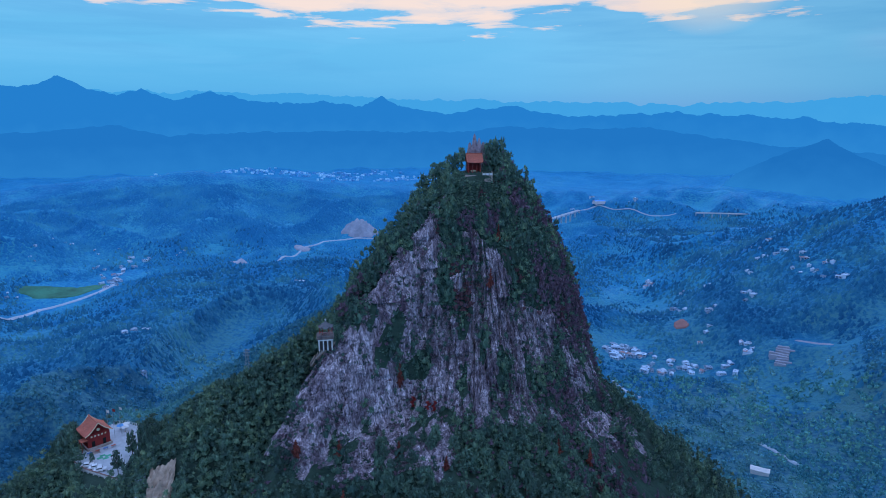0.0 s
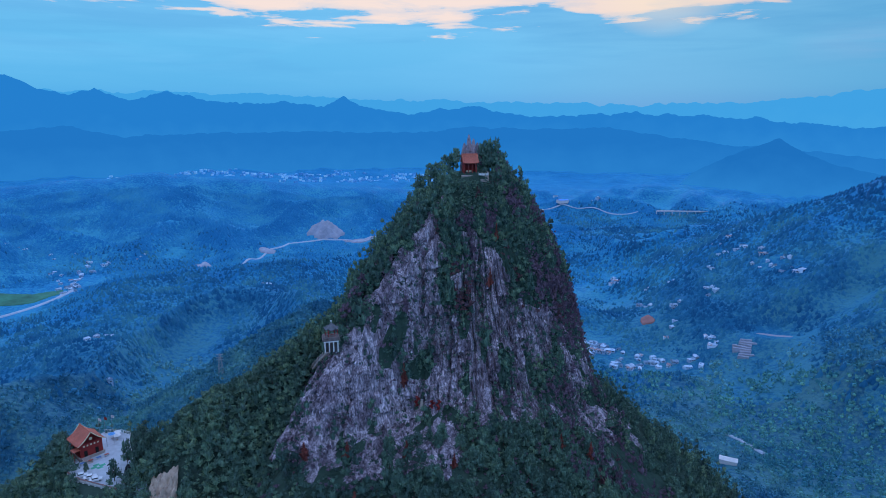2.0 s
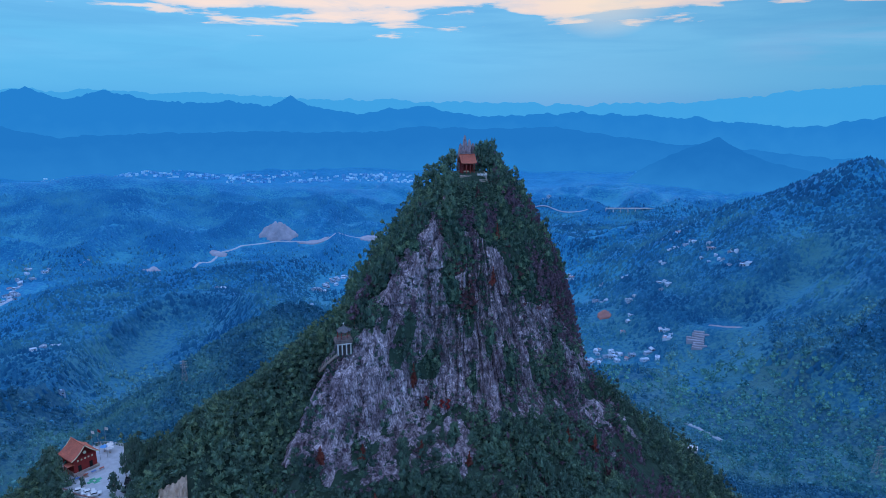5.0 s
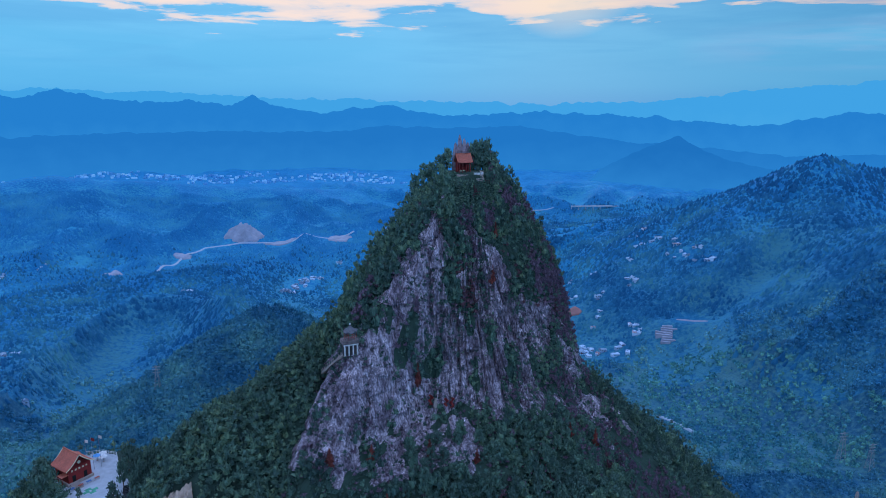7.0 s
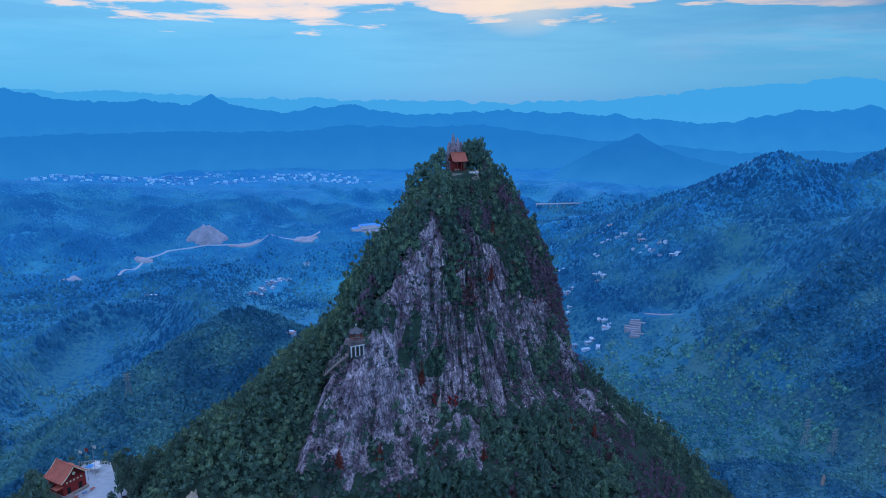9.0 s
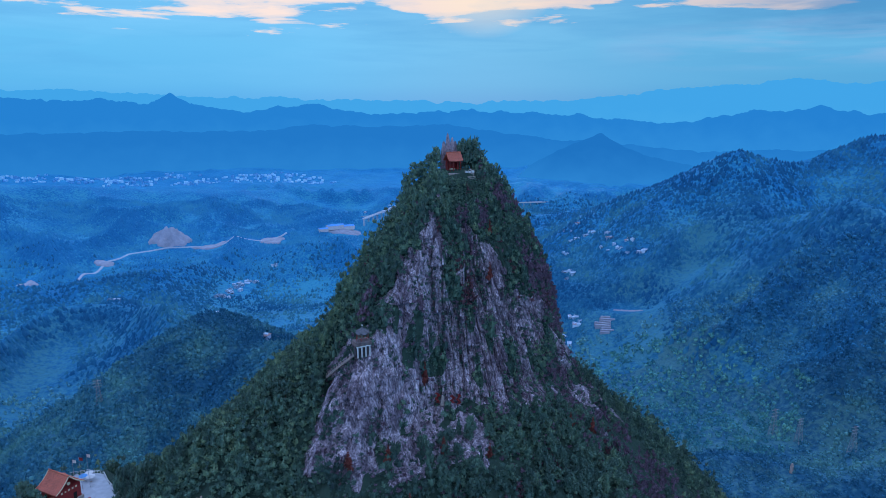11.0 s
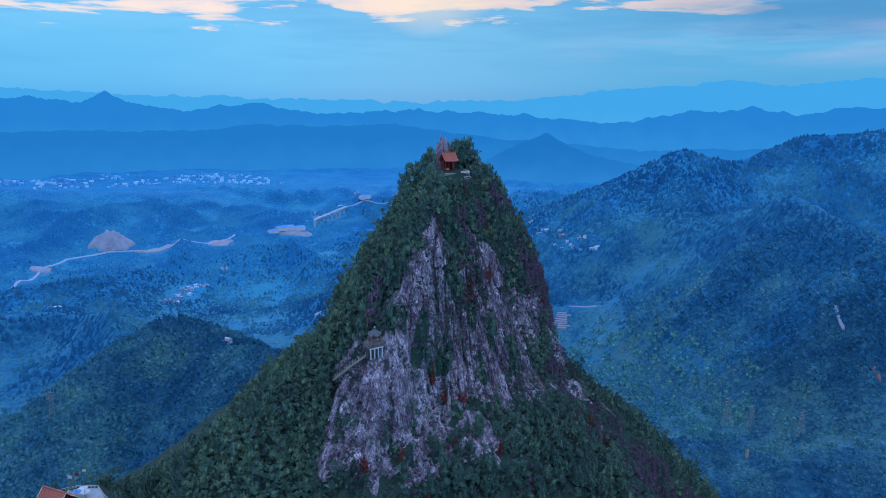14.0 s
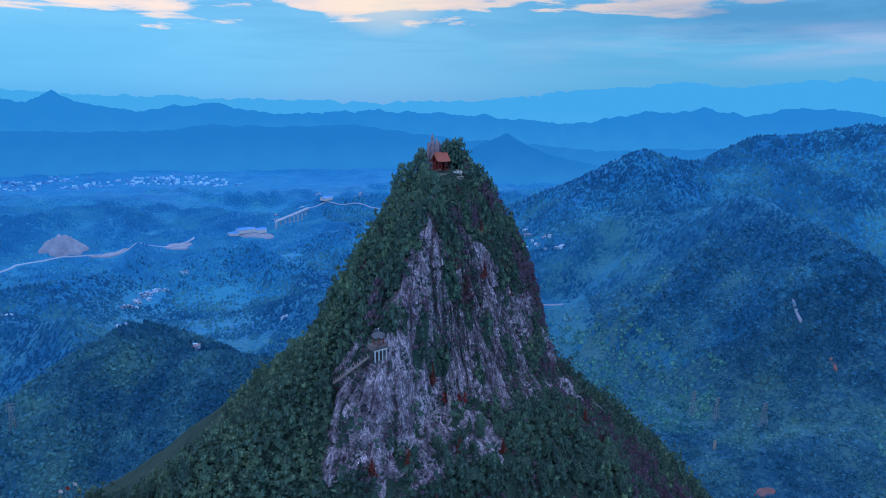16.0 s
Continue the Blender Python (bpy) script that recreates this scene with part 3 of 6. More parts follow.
FLANKS[229] = [1, 9, 20, 33, 50, 67, 80, 92, 103, 138, 200]
FLANKS[243] = [1, 9, 17, 25, 35, 42, 47, 56, 84, 132, 195]
FLANKS[263] = [1, 9, 13, 18, 25, 33, 39, 51, 72, 122, 190]
FLANKS[285] = [1, 8, 12, 16, 23, 31, 37, 47, 60, 108, 180]
FLANKS[315] = [1, 7, 12, 18, 27, 35, 40, 44, 48, 88, 160]
fang = sorted(FLANKS)
FL = np.array([FLANKS[a] for a in fang], float)


def flank(ang, z):
    """Radius of the bare peak at a bearing in degrees and a height, smoothly between the flanks."""
    ang = np.asarray(ang, float) % 360
    z = np.asarray(z, float)
    prof = np.stack([np.interp(-z, [-l for l in LEVELS], f) for f in FL])
    ext = np.array(fang + [360])
    i = np.clip(np.searchsorted(ext, ang, side="right") - 1, 0, len(fang) - 1)
    t = (ang - ext[i]) / (ext[i + 1] - ext[i])
    t = t * t * (3 - 2 * t) * 0.5 + t * 0.5
    a = np.take_along_axis(prof, i[None], 0)[0]
    b = np.take_along_axis(prof, ((i + 1) % len(fang))[None], 0)[0]
    return a + (b - a) * t


def bare(ang, z, px, py):
    """How bare the peak is: 1 rock, 0 woods."""
    n = fbm(px / 11, py / 11, z / 26, 4, 101)
    edge = np.interp(z, [272, 296, 312, 322, 335, 350], [215, 215, 222, 226, 229, 232])
    left = smooth(edge - 3, edge + 3, ang + 4 * n)
    right = smooth(6, -6, ang - np.interp(z, [296, 303, 318, 333, 345], [345, 312, 286, 268, 250]) + 12 * n)
    top = smooth(341, 333, z + 5 * n)
    rib = np.exp(-((ang - 234) / 4) ** 2) * smooth(353, 348, z)
    foot = np.interp(ang, [212, 237, 240, 258, 263, 287, 290, 302, 308, 330], [276, 276, 271, 272, 281, 281, 278, 274, 262, 256])
    low = smooth(foot - 3, foot + 3, z + 5 * n)
    gull = smooth(0.40, 0.12, fbm(px / 7, py / 7, z / 30, 3, 131) + 0.05 + 0.10 * smooth(262, 300, ang) + 0.16 * smooth(318, 330, z))
    gull = np.maximum(gull, np.clip(1.4 * np.exp(-((ang - 229) / 7) ** 2 - ((z - 294) / 11) ** 2), 0, 1))
    out = left * right * np.maximum(top, rib) * low * gull
    # wooded hollows and ledges in the face: bearing, height and their half sizes
    for wa, wz, ha, hz in ((242.5, 294, 4.2, 7), (257.5, 311, 3.6, 11), (260, 290, 1.8, 8), (247, 268, 9, 3), (236, 306, 2.0, 9), (291, 291, 3, 9), (268, 299, 2, 7), (302, 284, 3, 5), (250, 326, 5, 4)):
        out = out * smooth(0.7, 1.3, np.hypot((ang - wa) / ha, (z - wz) / hz) + 0.35 * n)
    return out


def rock_relief(px, py, z, ang, r):
    u = np.radians(ang) * 48
    out = 0
    for k, (wide, tall, amp) in enumerate(((7.5, 19, 2.8), (2.9, 10, 2.2), (1.25, 5.0, 1.3), (0.62, 2.6, 0.45))):
        lean = u + 0.10 * z + 0.35 * wide * fbm(u / wide / 1.7, z / tall / 1.3, 0, 2, 201 + k)
        cell = lean / wide
        ci = np.floor(cell)
        zz = z / tall + 3 * hashed(ci, ci * 0, ci * 0, 7 + k)
        zi = np.floor(zz)
        f = zz - zi
        step = hashed(ci, zi, ci * 0, 19 + k) - 0.5
        e = np.minimum(cell - ci, 1 - (cell - ci))
        out = out + amp * (step + 0.45 * (0.5 - f)) - amp * 0.75 * smooth(0.16, 0.0, e)
    return out + 0.45 * fbm(u / 0.8, z / 1.8, r / 7, 3, 221)


pa = np.concatenate([np.linspace(188, 345, 560, endpoint=False), np.linspace(345, 548, 100, endpoint=False)])
pz = np.concatenate([np.linspace(357.4, 262, 300, endpoint=False), np.linspace(262, 170, 36)])
A, Z = np.meshgrid(pa, pz)
R = flank(A, Z)
bx, by = AXIS[0] + R * np.cos(np.radians(A)), AXIS[1] + R * np.sin(np.radians(A))
big = fbm(bx / 26, by / 26, Z / 30, 3, 151)
B = bare(A % 360, Z, bx, by)
R = R + np.clip(R / 30, 0, 1) * (2.0 * big + rock_relief(bx, by, Z, A, R) * (0.35 + 0.65 * B))
R = np.maximum(R, 0.5)
bx, by = AXIS[0] + R * np.cos(np.radians(A)), AXIS[1] + R * np.sin(np.radians(A))
peak = mesh_np("rock_peak", np.stack([bx, by, Z + np.clip((357.4 - Z) / 8, 0, 1) * 0.6 * fbm(bx / 3, by / 3, Z / 3, 2, 161)], -1).reshape(-1, 3), grid_faces(len(pz), len(pa), True), ROCK, shade=False)
peak.data.materials.append(UNDERWOOD)
soil = (0.25 * (B[:-1] + B[1:] + np.roll(B, -1, 1)[:-1] + np.roll(B, -1, 1)[1:]) + 0.12 * fbm(bx[:-1] / 2.5, by[:-1] / 2.5, Z[:-1] / 5, 2, 171) < 0.16).ravel()
peak.data.polygons.foreach_set("material_index", soil.astype(np.int32))
tagged(peak, "steep pinkish grey limestone peak with fissured cliffs", "mountain", kind="structure")


# ---- woods ----
def lump(r, fine=1):
    bm = bmesh.new()
    bmesh.ops.create_icosphere(bm, subdivisions=fine, radius=1.0)
    v = np.array([p.co for p in bm.verts])
    f = np.array([[q.index for q in p.verts] for p in bm.faces])
    bm.free()
    return v * (1 + r.uniform(-0.22, 0.22, len(v)))[:, None], f


def tuft_tree(seed, tufts, kind="broad", lobes=9, leaf=1.0):
    """Verts and faces (triangles) of a crown of unit height and about unit width: lumpy leaf masses with sprays of leaves standing out of them."""
    r = np.random.default_rng(seed)
    if kind == "broad":
        a = r.uniform(0, 2 * np.pi) + np.arange(lobes) * 2.4
        h = np.linspace(0.28, 0.86, lobes) + r.normal(0, 0.04, lobes)
        spread = np.sqrt(np.clip(1 - ((h - 0.42) / 0.5) ** 2, 0, 1)) * r.uniform(0.16, 0.34, lobes)
        lr = r.uniform(0.14, 0.225, lobes) * (1.25 - 0.62 * h)
    else:
        a = np.arange(lobes) * 2.4
        h = np.linspace(0.14, 0.95, lobes)
        spread = 0.13 * (1.05 - h)
        lr = 0.22 * (1.06 - h) + 0.035
    lc = np.stack([spread * np.cos(a), spread * np.sin(a), h], -1)
    vs, fs, off = [], [], 0
    for c, q in zip(lc, lr):
        v, f = lump(r)
        f = f[v[f][:, :, 2].mean(1) > -0.55]
        vs.append(c + v * q * 0.60 * np.array([1, 1, 0.95 if kind == "broad" else 1.3]))
        fs.append(f + off)
        off += len(v)
    k = r.integers(0, lobes, tufts)
    d = r.normal(size=(tufts, 3))
    d /= np.linalg.norm(d, axis=1)[:, None]
    d[:, 2] = np.abs(d[:, 2]) * 0.8 - 0.15
    p = lc[k] + d * (lr[k] * r.uniform(0.5, 1.0, tufts))[:, None]
    t = np.cross(d, r.normal(size=(tufts, 3)))
    t /= np.linalg.norm(t, axis=1)[:, None] + 1e-9
    s_ = (leaf * lr[k] * r.uniform(0.22, 0.58, tufts))[:, None]
    vs.append(np.stack([p - t * s_, p + t * s_ * 0.6, p + (d + r.normal(0, 0.35, d.shape) + np.array([0, 0, 0.35])) * s_ * 1.7], 1).reshape(-1, 3))
    fs.append(np.arange(tufts * 3).reshape(-1, 3) + off)
    return np.concatenate(vs), np.concatenate(fs)


def scatter(name, places, sizes, temps, mat, label, heights=None, tints=None, seed=0, group="", round_=False):
    """Many crowns joined into one mesh."""
    rng = np.random.default_rng(seed)
    places = np.asarray(places)
    which = rng.integers(0, len(temps), len(places))
    V, F, T, off = [], [], [], 0
    heights = np.ones(len(places)) if heights is None else heights
    tints = rng.normal(0.5, 0.13, len(places)) if tints is None else tints
    for k, (tv, tf) in enumerate(temps):
        idx = np.nonzero(which == k)[0]
        if not len(idx):
            continue
        a = rng.uniform(0, 2 * np.pi, len(idx))
        ca, sa = np.cos(a)[:, None], np.sin(a)[:, None]
        sx = sizes[idx][:, None]
        x = (tv[None, :, 0] * ca - tv[None, :, 1] * sa) * sx
        y = (tv[None, :, 0] * sa + tv[None, :, 1] * ca) * sx
        z = tv[None, :, 2] * sx * heights[idx][:, None]
        v = np.stack([x, y, z], -1) + places[idx][:, None, :]
        V.append(v.reshape(-1, 3))
        F.append((tf[None] + (np.arange(len(idx)) * len(tv))[:, None, None]).reshape(-1, tf.shape[1]) + off)
        T.append(np.repeat(tints[idx], len(tv)))
        off += len(idx) * len(tv)
    ob = mesh_np(name, np.concatenate(V), np.concatenate(F), mat, shade=round_, tint=np.concatenate(T))
    return tagged(ob, label, "trees", group, "stuff")


rng = np.random.default_rng(11)
BROAD = [tuft_tree(s, 150, lobes=4, leaf=0.66) for s in range(8)]
SHRUB = [tuft_tree(20 + s, 30, lobes=1, leaf=0.8) for s in range(4)]
CONIFER = [tuft_tree(40 + s, 125, "conifer", 4, 0.74) for s in range(4)]
# on the peak: spread evenly over the skin of the rock
n = 9500
ca = rng.uniform(178, 366, n)
cz = rng.uniform(206, 360, n)
cr = flank(ca, cz)
keep = (rng.uniform(0, 110, n) < cr + 8) & (ca > 178) & (ca < 366)
ca, cz, cr = ca[keep], cz[keep], cr[keep]
ca = np.concatenate([ca, rng.uniform(205, 370, 1500)])
cz = np.concatenate([cz, rng.uniform(314, 355, 1500)])
cr = flank(ca, cz)
cx, cy = AXIS[0] + cr * np.cos(np.radians(ca)), AXIS[1] + cr * np.sin(np.radians(ca))
b = bare(ca % 360, cz, cx, cy)
wood = rng.uniform(0, 1, len(ca)) > b * 1.5 + 0.05
small = (~wood) & (rng.uniform(0, 1, len(ca)) < 0.85)
place = np.stack([cx, cy, cz - 1.3], -1)
terrace = (np.hypot(cx - 11, cy - 243) < 8) & (cz > 353.5)
below = (np.abs(cx - 12) < 9) & (cy < 246) & (cz > 341)
lowp = np.hypot(cx + 38, cy - 190) < 7
ok = ~terrace & ~lowp & (cz > land(cx, cy) - 2)
wood, small = wood & ok, small & ok
patchy = fbm(cx / 9, cy / 9, cz / 40, 3, 301)
dead = wood & (((patchy > 0.55) & (ca > 240) & (ca < 300) & (cz > 316)) | ((patchy > 0.6) & (ca > 250) & (ca < 330)) | (rng.uniform(0, 1, len(ca)) < 0.012))
twiggy = wood & ~dead & (((ca > 304) & (patchy > -0.28) & (cz > 268)) | ((ca > 232) & (ca < 300) & (cz > 312) & (patchy < -0.25)) | ((ca > 292) & (ca < 325) & (cz < 282) & (patchy < 0.3)))
live = wood & ~dead & ~twiggy
sz = np.where(below, rng.uniform(2.2, 3.4, len(ca)), 2.4 + 4.2 * rng.uniform(0, 1, len(ca)) ** 1.8)
# left flank crowns tinted lighter, imitating sky light from that side
scatter("woods_on_peak", place[live], sz[live], BROAD + CONIFER, LEAF, "dense dark green broadleaf woods clinging to the peak", heights=np.where(below[live], 1.15, rng.uniform(1.1, 2.0, live.sum())), tints=(rng.normal(0.5, 0.13, len(ca)) + 0.10 * smooth(232, 212, ca))[live], seed=1)
scatter("dry_thicket_on_peak", place[dead], sz[dead] * 0.8, CONIFER + BROAD[:2], DEAD, "rusty red and brown dry trees on the steep flank", heights=rng.uniform(1.0, 1.5, dead.sum()), seed=2)
scatter("leafless_thicket_on_peak", place[twiggy], sz[twiggy] * 0.85, CONIFER + BROAD[:2], TWIG, "leafless purplish grey thicket on the steep flank", heights=np.where(below[twiggy], 1.2, rng.uniform(1.3, 2.1, twiggy.sum())), seed=8)
scatter("shrubs_on_cliff", place[small], sz[small] * 0.42, SHRUB, LEAF, "small green shrubs rooted in cliff cracks", seed=3)
# low scrub in the seams of the cliff
n = 15000
ka, kz = rng.uniform(208, 345, n), rng.uniform(258, 345, n)
kr = flank(ka, kz)
kx, ky = AXIS[0] + kr * np.cos(np.radians(ka)), AXIS[1] + kr * np.sin(np.radians(ka))
seam = fbm(kx / 4.5, ky / 4.5, kz / 22, 3, 331) + 0.35 * smooth(292, 278, kz) + 0.25 * smooth(315, 330, kz) + rng.normal(0, 0.12, n)
open_rock = bare(ka, kz, kx, ky) > 0.25
pick = np.where(open_rock, seam > 0.10, rng.uniform(0, 1, n) < 0.6) & (rng.uniform(0, 90, n) < kr + 20) & (np.hypot(kx + 38, ky - 190) > 5)
tone = rng.uniform(0, 1, n)
for name_, want, mat_, label_ in (("scrub_on_cliff", tone < 0.72, LEAF, "dark green scrub in the seams of the cliff"), ("dry_scrub_on_cliff", tone >= 0.72, TWIG, "dry purplish scrub in the seams of the cliff")):
    w_ = pick & want
    scatter(name_, np.stack([kx, ky, kz - 0.5], -1)[w_], np.where(open_rock, 1.0, 1.35)[w_] * rng.uniform(1.3, 3.2, int(w_.sum())), SHRUB, mat_, label_, heights=rng.uniform(1.0, 1.9, int(w_.sum())), tints=rng.normal(0.40, 0.12, int(w_.sum())), seed=14)
# on the spur and the slopes below the peak
n = 9800
sx, sy = rng.uniform(-170, 130, n), rng.uniform(152, 262, n)
szz = land(sx, sy)
ang = np.degrees(np.arctan2(sy - AXIS[1], sx - AXIS[0])) % 360
inside = np.hypot(sx - AXIS[0], sy - AXIS[1]) < flank(ang, np.clip(szz, 170, 363)) - 1


def on_court(x, y, grow=0.0):
    u, v = (x + 120) * 0.52 - (y - 212) * 0.85, (x + 120) * 0.85 + (y - 212) * 0.52
    return (np.abs(u) < 20 + grow) & (np.abs(v) < 10 + grow)


cutting = (np.abs(sx + 88.0) < 5.0) & (sy > 166) & (sy < 187)
ok = ~inside & ~on_court(sx, sy, 2.0) & ~cutting & (szz > 185) & ((sx > -75) | (sy < 246)) & ~((np.abs(sx - 5) < 50) & (sy > 232))
sx, sy, szz = sx[ok], sy[ok], szz[ok]
# the same painted sky light lifts the tint of the spur's left end
scatter("woods_on_spur", np.stack([sx, sy, szz - 0.8], -1), 3.2 + 4.2 * rng.uniform(0, 1, len(sx)) ** 1.6, BROAD + CONIFER[:2], LEAF, "dense green broadleaf woods on the mountain spur", heights=rng.uniform(1.0, 1.6, len(sx)), tints=rng.normal(0.5, 0.13, len(sx)) + 0.08 * smooth(0, -50, sx), seed=4)


# ---- valley woods ----
def clump(seed, sprays, flat):
    """A distant crown: one lumpy leaf mass with a few sprays of leaves standing out of it."""
    r = np.random.default_rng(seed)
    v, f = lump(r)
    v = v * 0.34 * np.array([1, 1, flat * 1.15])
    v[:, 2] += 0.06
    f = f[(v[f][:, :, 2].mean(1) > -0.08)]
    d = r.normal(size=(sprays, 3))
    d[:, 2] = np.abs(d[:, 2]) + 0.3
    d /= np.linalg.norm(d, axis=1)[:, None]
    p = d * np.array([0.40, 0.40, 0.42 * flat]) + np.array([0, 0, 0.06])
    t = np.cross(d, r.normal(size=(sprays, 3)))
    t /= np.linalg.norm(t, axis=1)[:, None] + 1e-9
    s_ = r.uniform(0.11, 0.24, sprays)[:, None]
    q = np.stack([p - t * s_, p + t * s_, p + (d + np.array([0, 0, 0.5])) * s_ * 1.5], 1).reshape(-1, 3)
    return np.concatenate([v, q]), np.concatenate([f, np.arange(sprays * 3).reshape(-1, 3) + len(v)])


CLUMPS = [clump(s, 8, 0.75) for s in range(10)]


n = 40000
d = np.exp(rng.uniform(np.log(330), np.log(1000), n))
az = np.radians(rng.uniform(-42, 66, n))
vx, vy = d * np.sin(az), d * np.cos(az)
vx = np.concatenate([vx, rng.uniform(-330, 70, 8000), rng.uniform(540, 860, 8000)])
vy = np.concatenate([vy, rng.uniform(470, 770, 8000), rng.uniform(420, 900, 8000)])
d = np.hypot(vx, vy)
n = len(d)
vz = land(vx, vy)
woods = fbm(vx / 130, vy / 130, 0, 3, 401) + smooth(40, 110, vz) * 0.9 > -1.0
away = (land(vx * 1.01, vy * 1.01) - vz) / (0.01 * d) < -(400 - vz) / d - 0.02
ok = woods & ~away & (np.hypot(vx - 15, vy - 250) > 185) & (d < 1000 - 420 * rng.uniform(0, 1, n) ** 2.2)
for ex, ey, er in CLEARINGS:
    ok &= np.hypot(vx - ex, vy - ey) > er
vx, vy, vz, d = vx[ok], vy[ok], vz[ok], d[ok]
cs = d / 135 * rng.uniform(0.5, 1.6, len(vx))
place = np.stack([vx, vy, vz], -1)
grove = (np.hypot((vx - 455) / 1.0, (vy - 650) / 1.8) < 95) | ((fbm(vx / 110, vy / 110, 0, 4, 431) + rng.normal(0, 0.03, len(d)) > np.where((vx > 150) & (d < 1500), 0.36, 0.46)) & (vz < 75) & (vx < 560))
# nearer crowns take the colours with less painted haze
zone = d + 160 * fbm(vx / 120, vy / 120, 0, 2, 441) + rng.normal(0, 110, len(d))
hill = (((near_line(vx, vy, LEFT_HILL) < 170) & (vy < 800)) | (zone < 820)) & ~grove
mid = ~hill & ~grove
shade = cover(vx, vy)
scatter("valley_side_woods", place[mid], cs[mid], CLUMPS, MIDWOOD, "woods on the valley sides, haze put into their teal green", tints=shade[mid], seed=9)
scatter("hill_woods", place[hill], cs[hill], CLUMPS, HILLWOOD, "dark green woods on the nearer hills", tints=shade[hill], seed=6)
scatter("bamboo_groves", place[grove], cs[grove], CLUMPS, GROVE, "lighter green bamboo groves in the valley", tints=shade[grove] + 0.04, seed=7)


def dome(seed):
    """A far tree crown: a rough cap of leaves."""
    r = np.random.default_rng(seed)
    a = np.arange(6) * np.pi / 3
    v = [(r.normal(0, 0.10), r.normal(0, 0.10), r.uniform(0.34, 0.60))]
    for b_ in a + r.uniform(0, 1):
        v.append((0.6 * math.cos(b_) * r.uniform(0.7, 1.25), 0.6 * math.sin(b_) * r.uniform(0.7, 1.25), r.uniform(-0.62, -0.42)))
    return np.array(v), np.array([(0, 1 + k, 1 + (k + 1) % 6) for k in range(6)])


DOMES = [dome(s_) for s_ in range(12)]
n = 165000
d = np.sqrt(rng.uniform(780 ** 2, 2500 ** 2, n))
az = np.radians(rng.uniform(-42, 64, n))
vx, vy = d * np.sin(az), d * np.cos(az)
vz = land(vx, vy)
away = (land(vx * 1.01, vy * 1.01) - vz) / (0.01 * d) < -(395 - vz) / d
shade = cover(vx, vy)
ok = ~away & ~((near_line(vx, vy, LEFT_HILL) < 110) & (vy < 800)) & (d > 1000 - 220 * rng.uniform(0, 1, n)) & (shade + rng.normal(0, 0.02, n) < 0.572 + 0.02 * fbm(vx / 90, vy / 90, 0, 2, 461))
for ex, ey, er in CLEARINGS:
    ok &= np.hypot(vx - ex, vy - ey) > er
ok &= ~on_road(vx, vy, 13)
vx, vy, vz, d, shade = vx[ok], vy[ok], vz[ok], d[ok], shade[ok]
place = np.stack([vx, vy, vz], -1)
cs = (5.0 + 6.5 * rng.uniform(0, 1, len(vx)) ** 1.7) * (0.75 + d / 4000)
# farther crowns get the bluer colour that imitates haze
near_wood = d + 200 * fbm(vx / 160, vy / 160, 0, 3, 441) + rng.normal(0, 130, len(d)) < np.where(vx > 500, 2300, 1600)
for name_, pick, mat_, label_ in (("valley_woods", near_wood, VALEWOOD, "woods on the valley hills, haze put into their teal green"), ("distant_woods", ~near_wood, FARWOOD, "woods on the distant hills, haze put into their blue green")):
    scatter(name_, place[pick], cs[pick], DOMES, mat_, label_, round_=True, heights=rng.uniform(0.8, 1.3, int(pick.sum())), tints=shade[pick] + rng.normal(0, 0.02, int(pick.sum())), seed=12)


# ---- building materials ----
def plain(name, c, rough=0.7, spec=0.4, amount=0.18, scale=1.5, metal=0.0):
    lo, hi = tuple(v * (1 - amount * 1.6) for v in c), tuple(min(1, v * (1 + amount)) for v in c)
    return varied(material(name, c, rough, spec, metal=metal), [(0.32, lo), (0.68, hi)], scale, 5)


ROOF_RED = plain("red_orange_roof_tiles", (0.55, 0.13, 0.075), 0.6, 0.4, 0.25, 2.0)
WALL_RED = plain("dark_red_painted_wall", (0.33, 0.035, 0.03), 0.7, 0.3, 0.2, 0.8)
POST_RED = plain("red_lacquered_timber", (0.36, 0.05, 0.04), 0.5, 0.4, 0.15)
STONE = plain("pale_dressed_stone", (0.46, 0.36, 0.31), 0.85, 0.3, 0.2, 1.2)
PALE = plain("white_painted_concrete", (0.72, 0.70, 0.68), 0.8, 0.3, 0.12, 0.9)
PAVING = plain("pale_grey_paving", (0.50, 0.52, 0.54), 0.8, 0.3, 0.15, 0.5)
# near-black paint for the shade inside doorways
DARK = plain("painted_dark_interior", (0.03, 0.025, 0.025), 0.9, 0.2, 0.2)
GREY_TILE = plain("dark_grey_roof_tiles", (0.16, 0.15, 0.16), 0.7, 0.3, 0.25, 2.0)
CREAM = plain("cream_paint", (0.75, 0.66, 0.45), 0.6, 0.3, 0.08)
GLASS = material("dark_window_glass", (0.02, 0.03, 0.04), 0.1, 0.6)
RUBBER = plain("black_rubber", (0.02, 0.02, 0.02), 0.8, 0.3)
STEEL = plain("galvanised_steel", (0.42, 0.43, 0.45), 0.45, 0.5, 0.1, 3.0, 0.7)
CAR_WHITE = material("white_car_paint", (0.78, 0.78, 0.78), 0.25, 0.5)
CAR_BLACK = material("black_car_paint", (0.02, 0.02, 0.025), 0.25, 0.5)
MAT_GREEN = plain("green_ground_mat", (0.10, 0.42, 0.26), 0.8, 0.2, 0.3, 1.0)
RED_CLOTH = plain("red_cloth", (0.40, 0.06, 0.055), 0.8, 0.2, 0.25, 2.0)
TARP = plain("blue_tarpaulin", (0.10, 0.36, 0.70), 0.5, 0.4, 0.12)
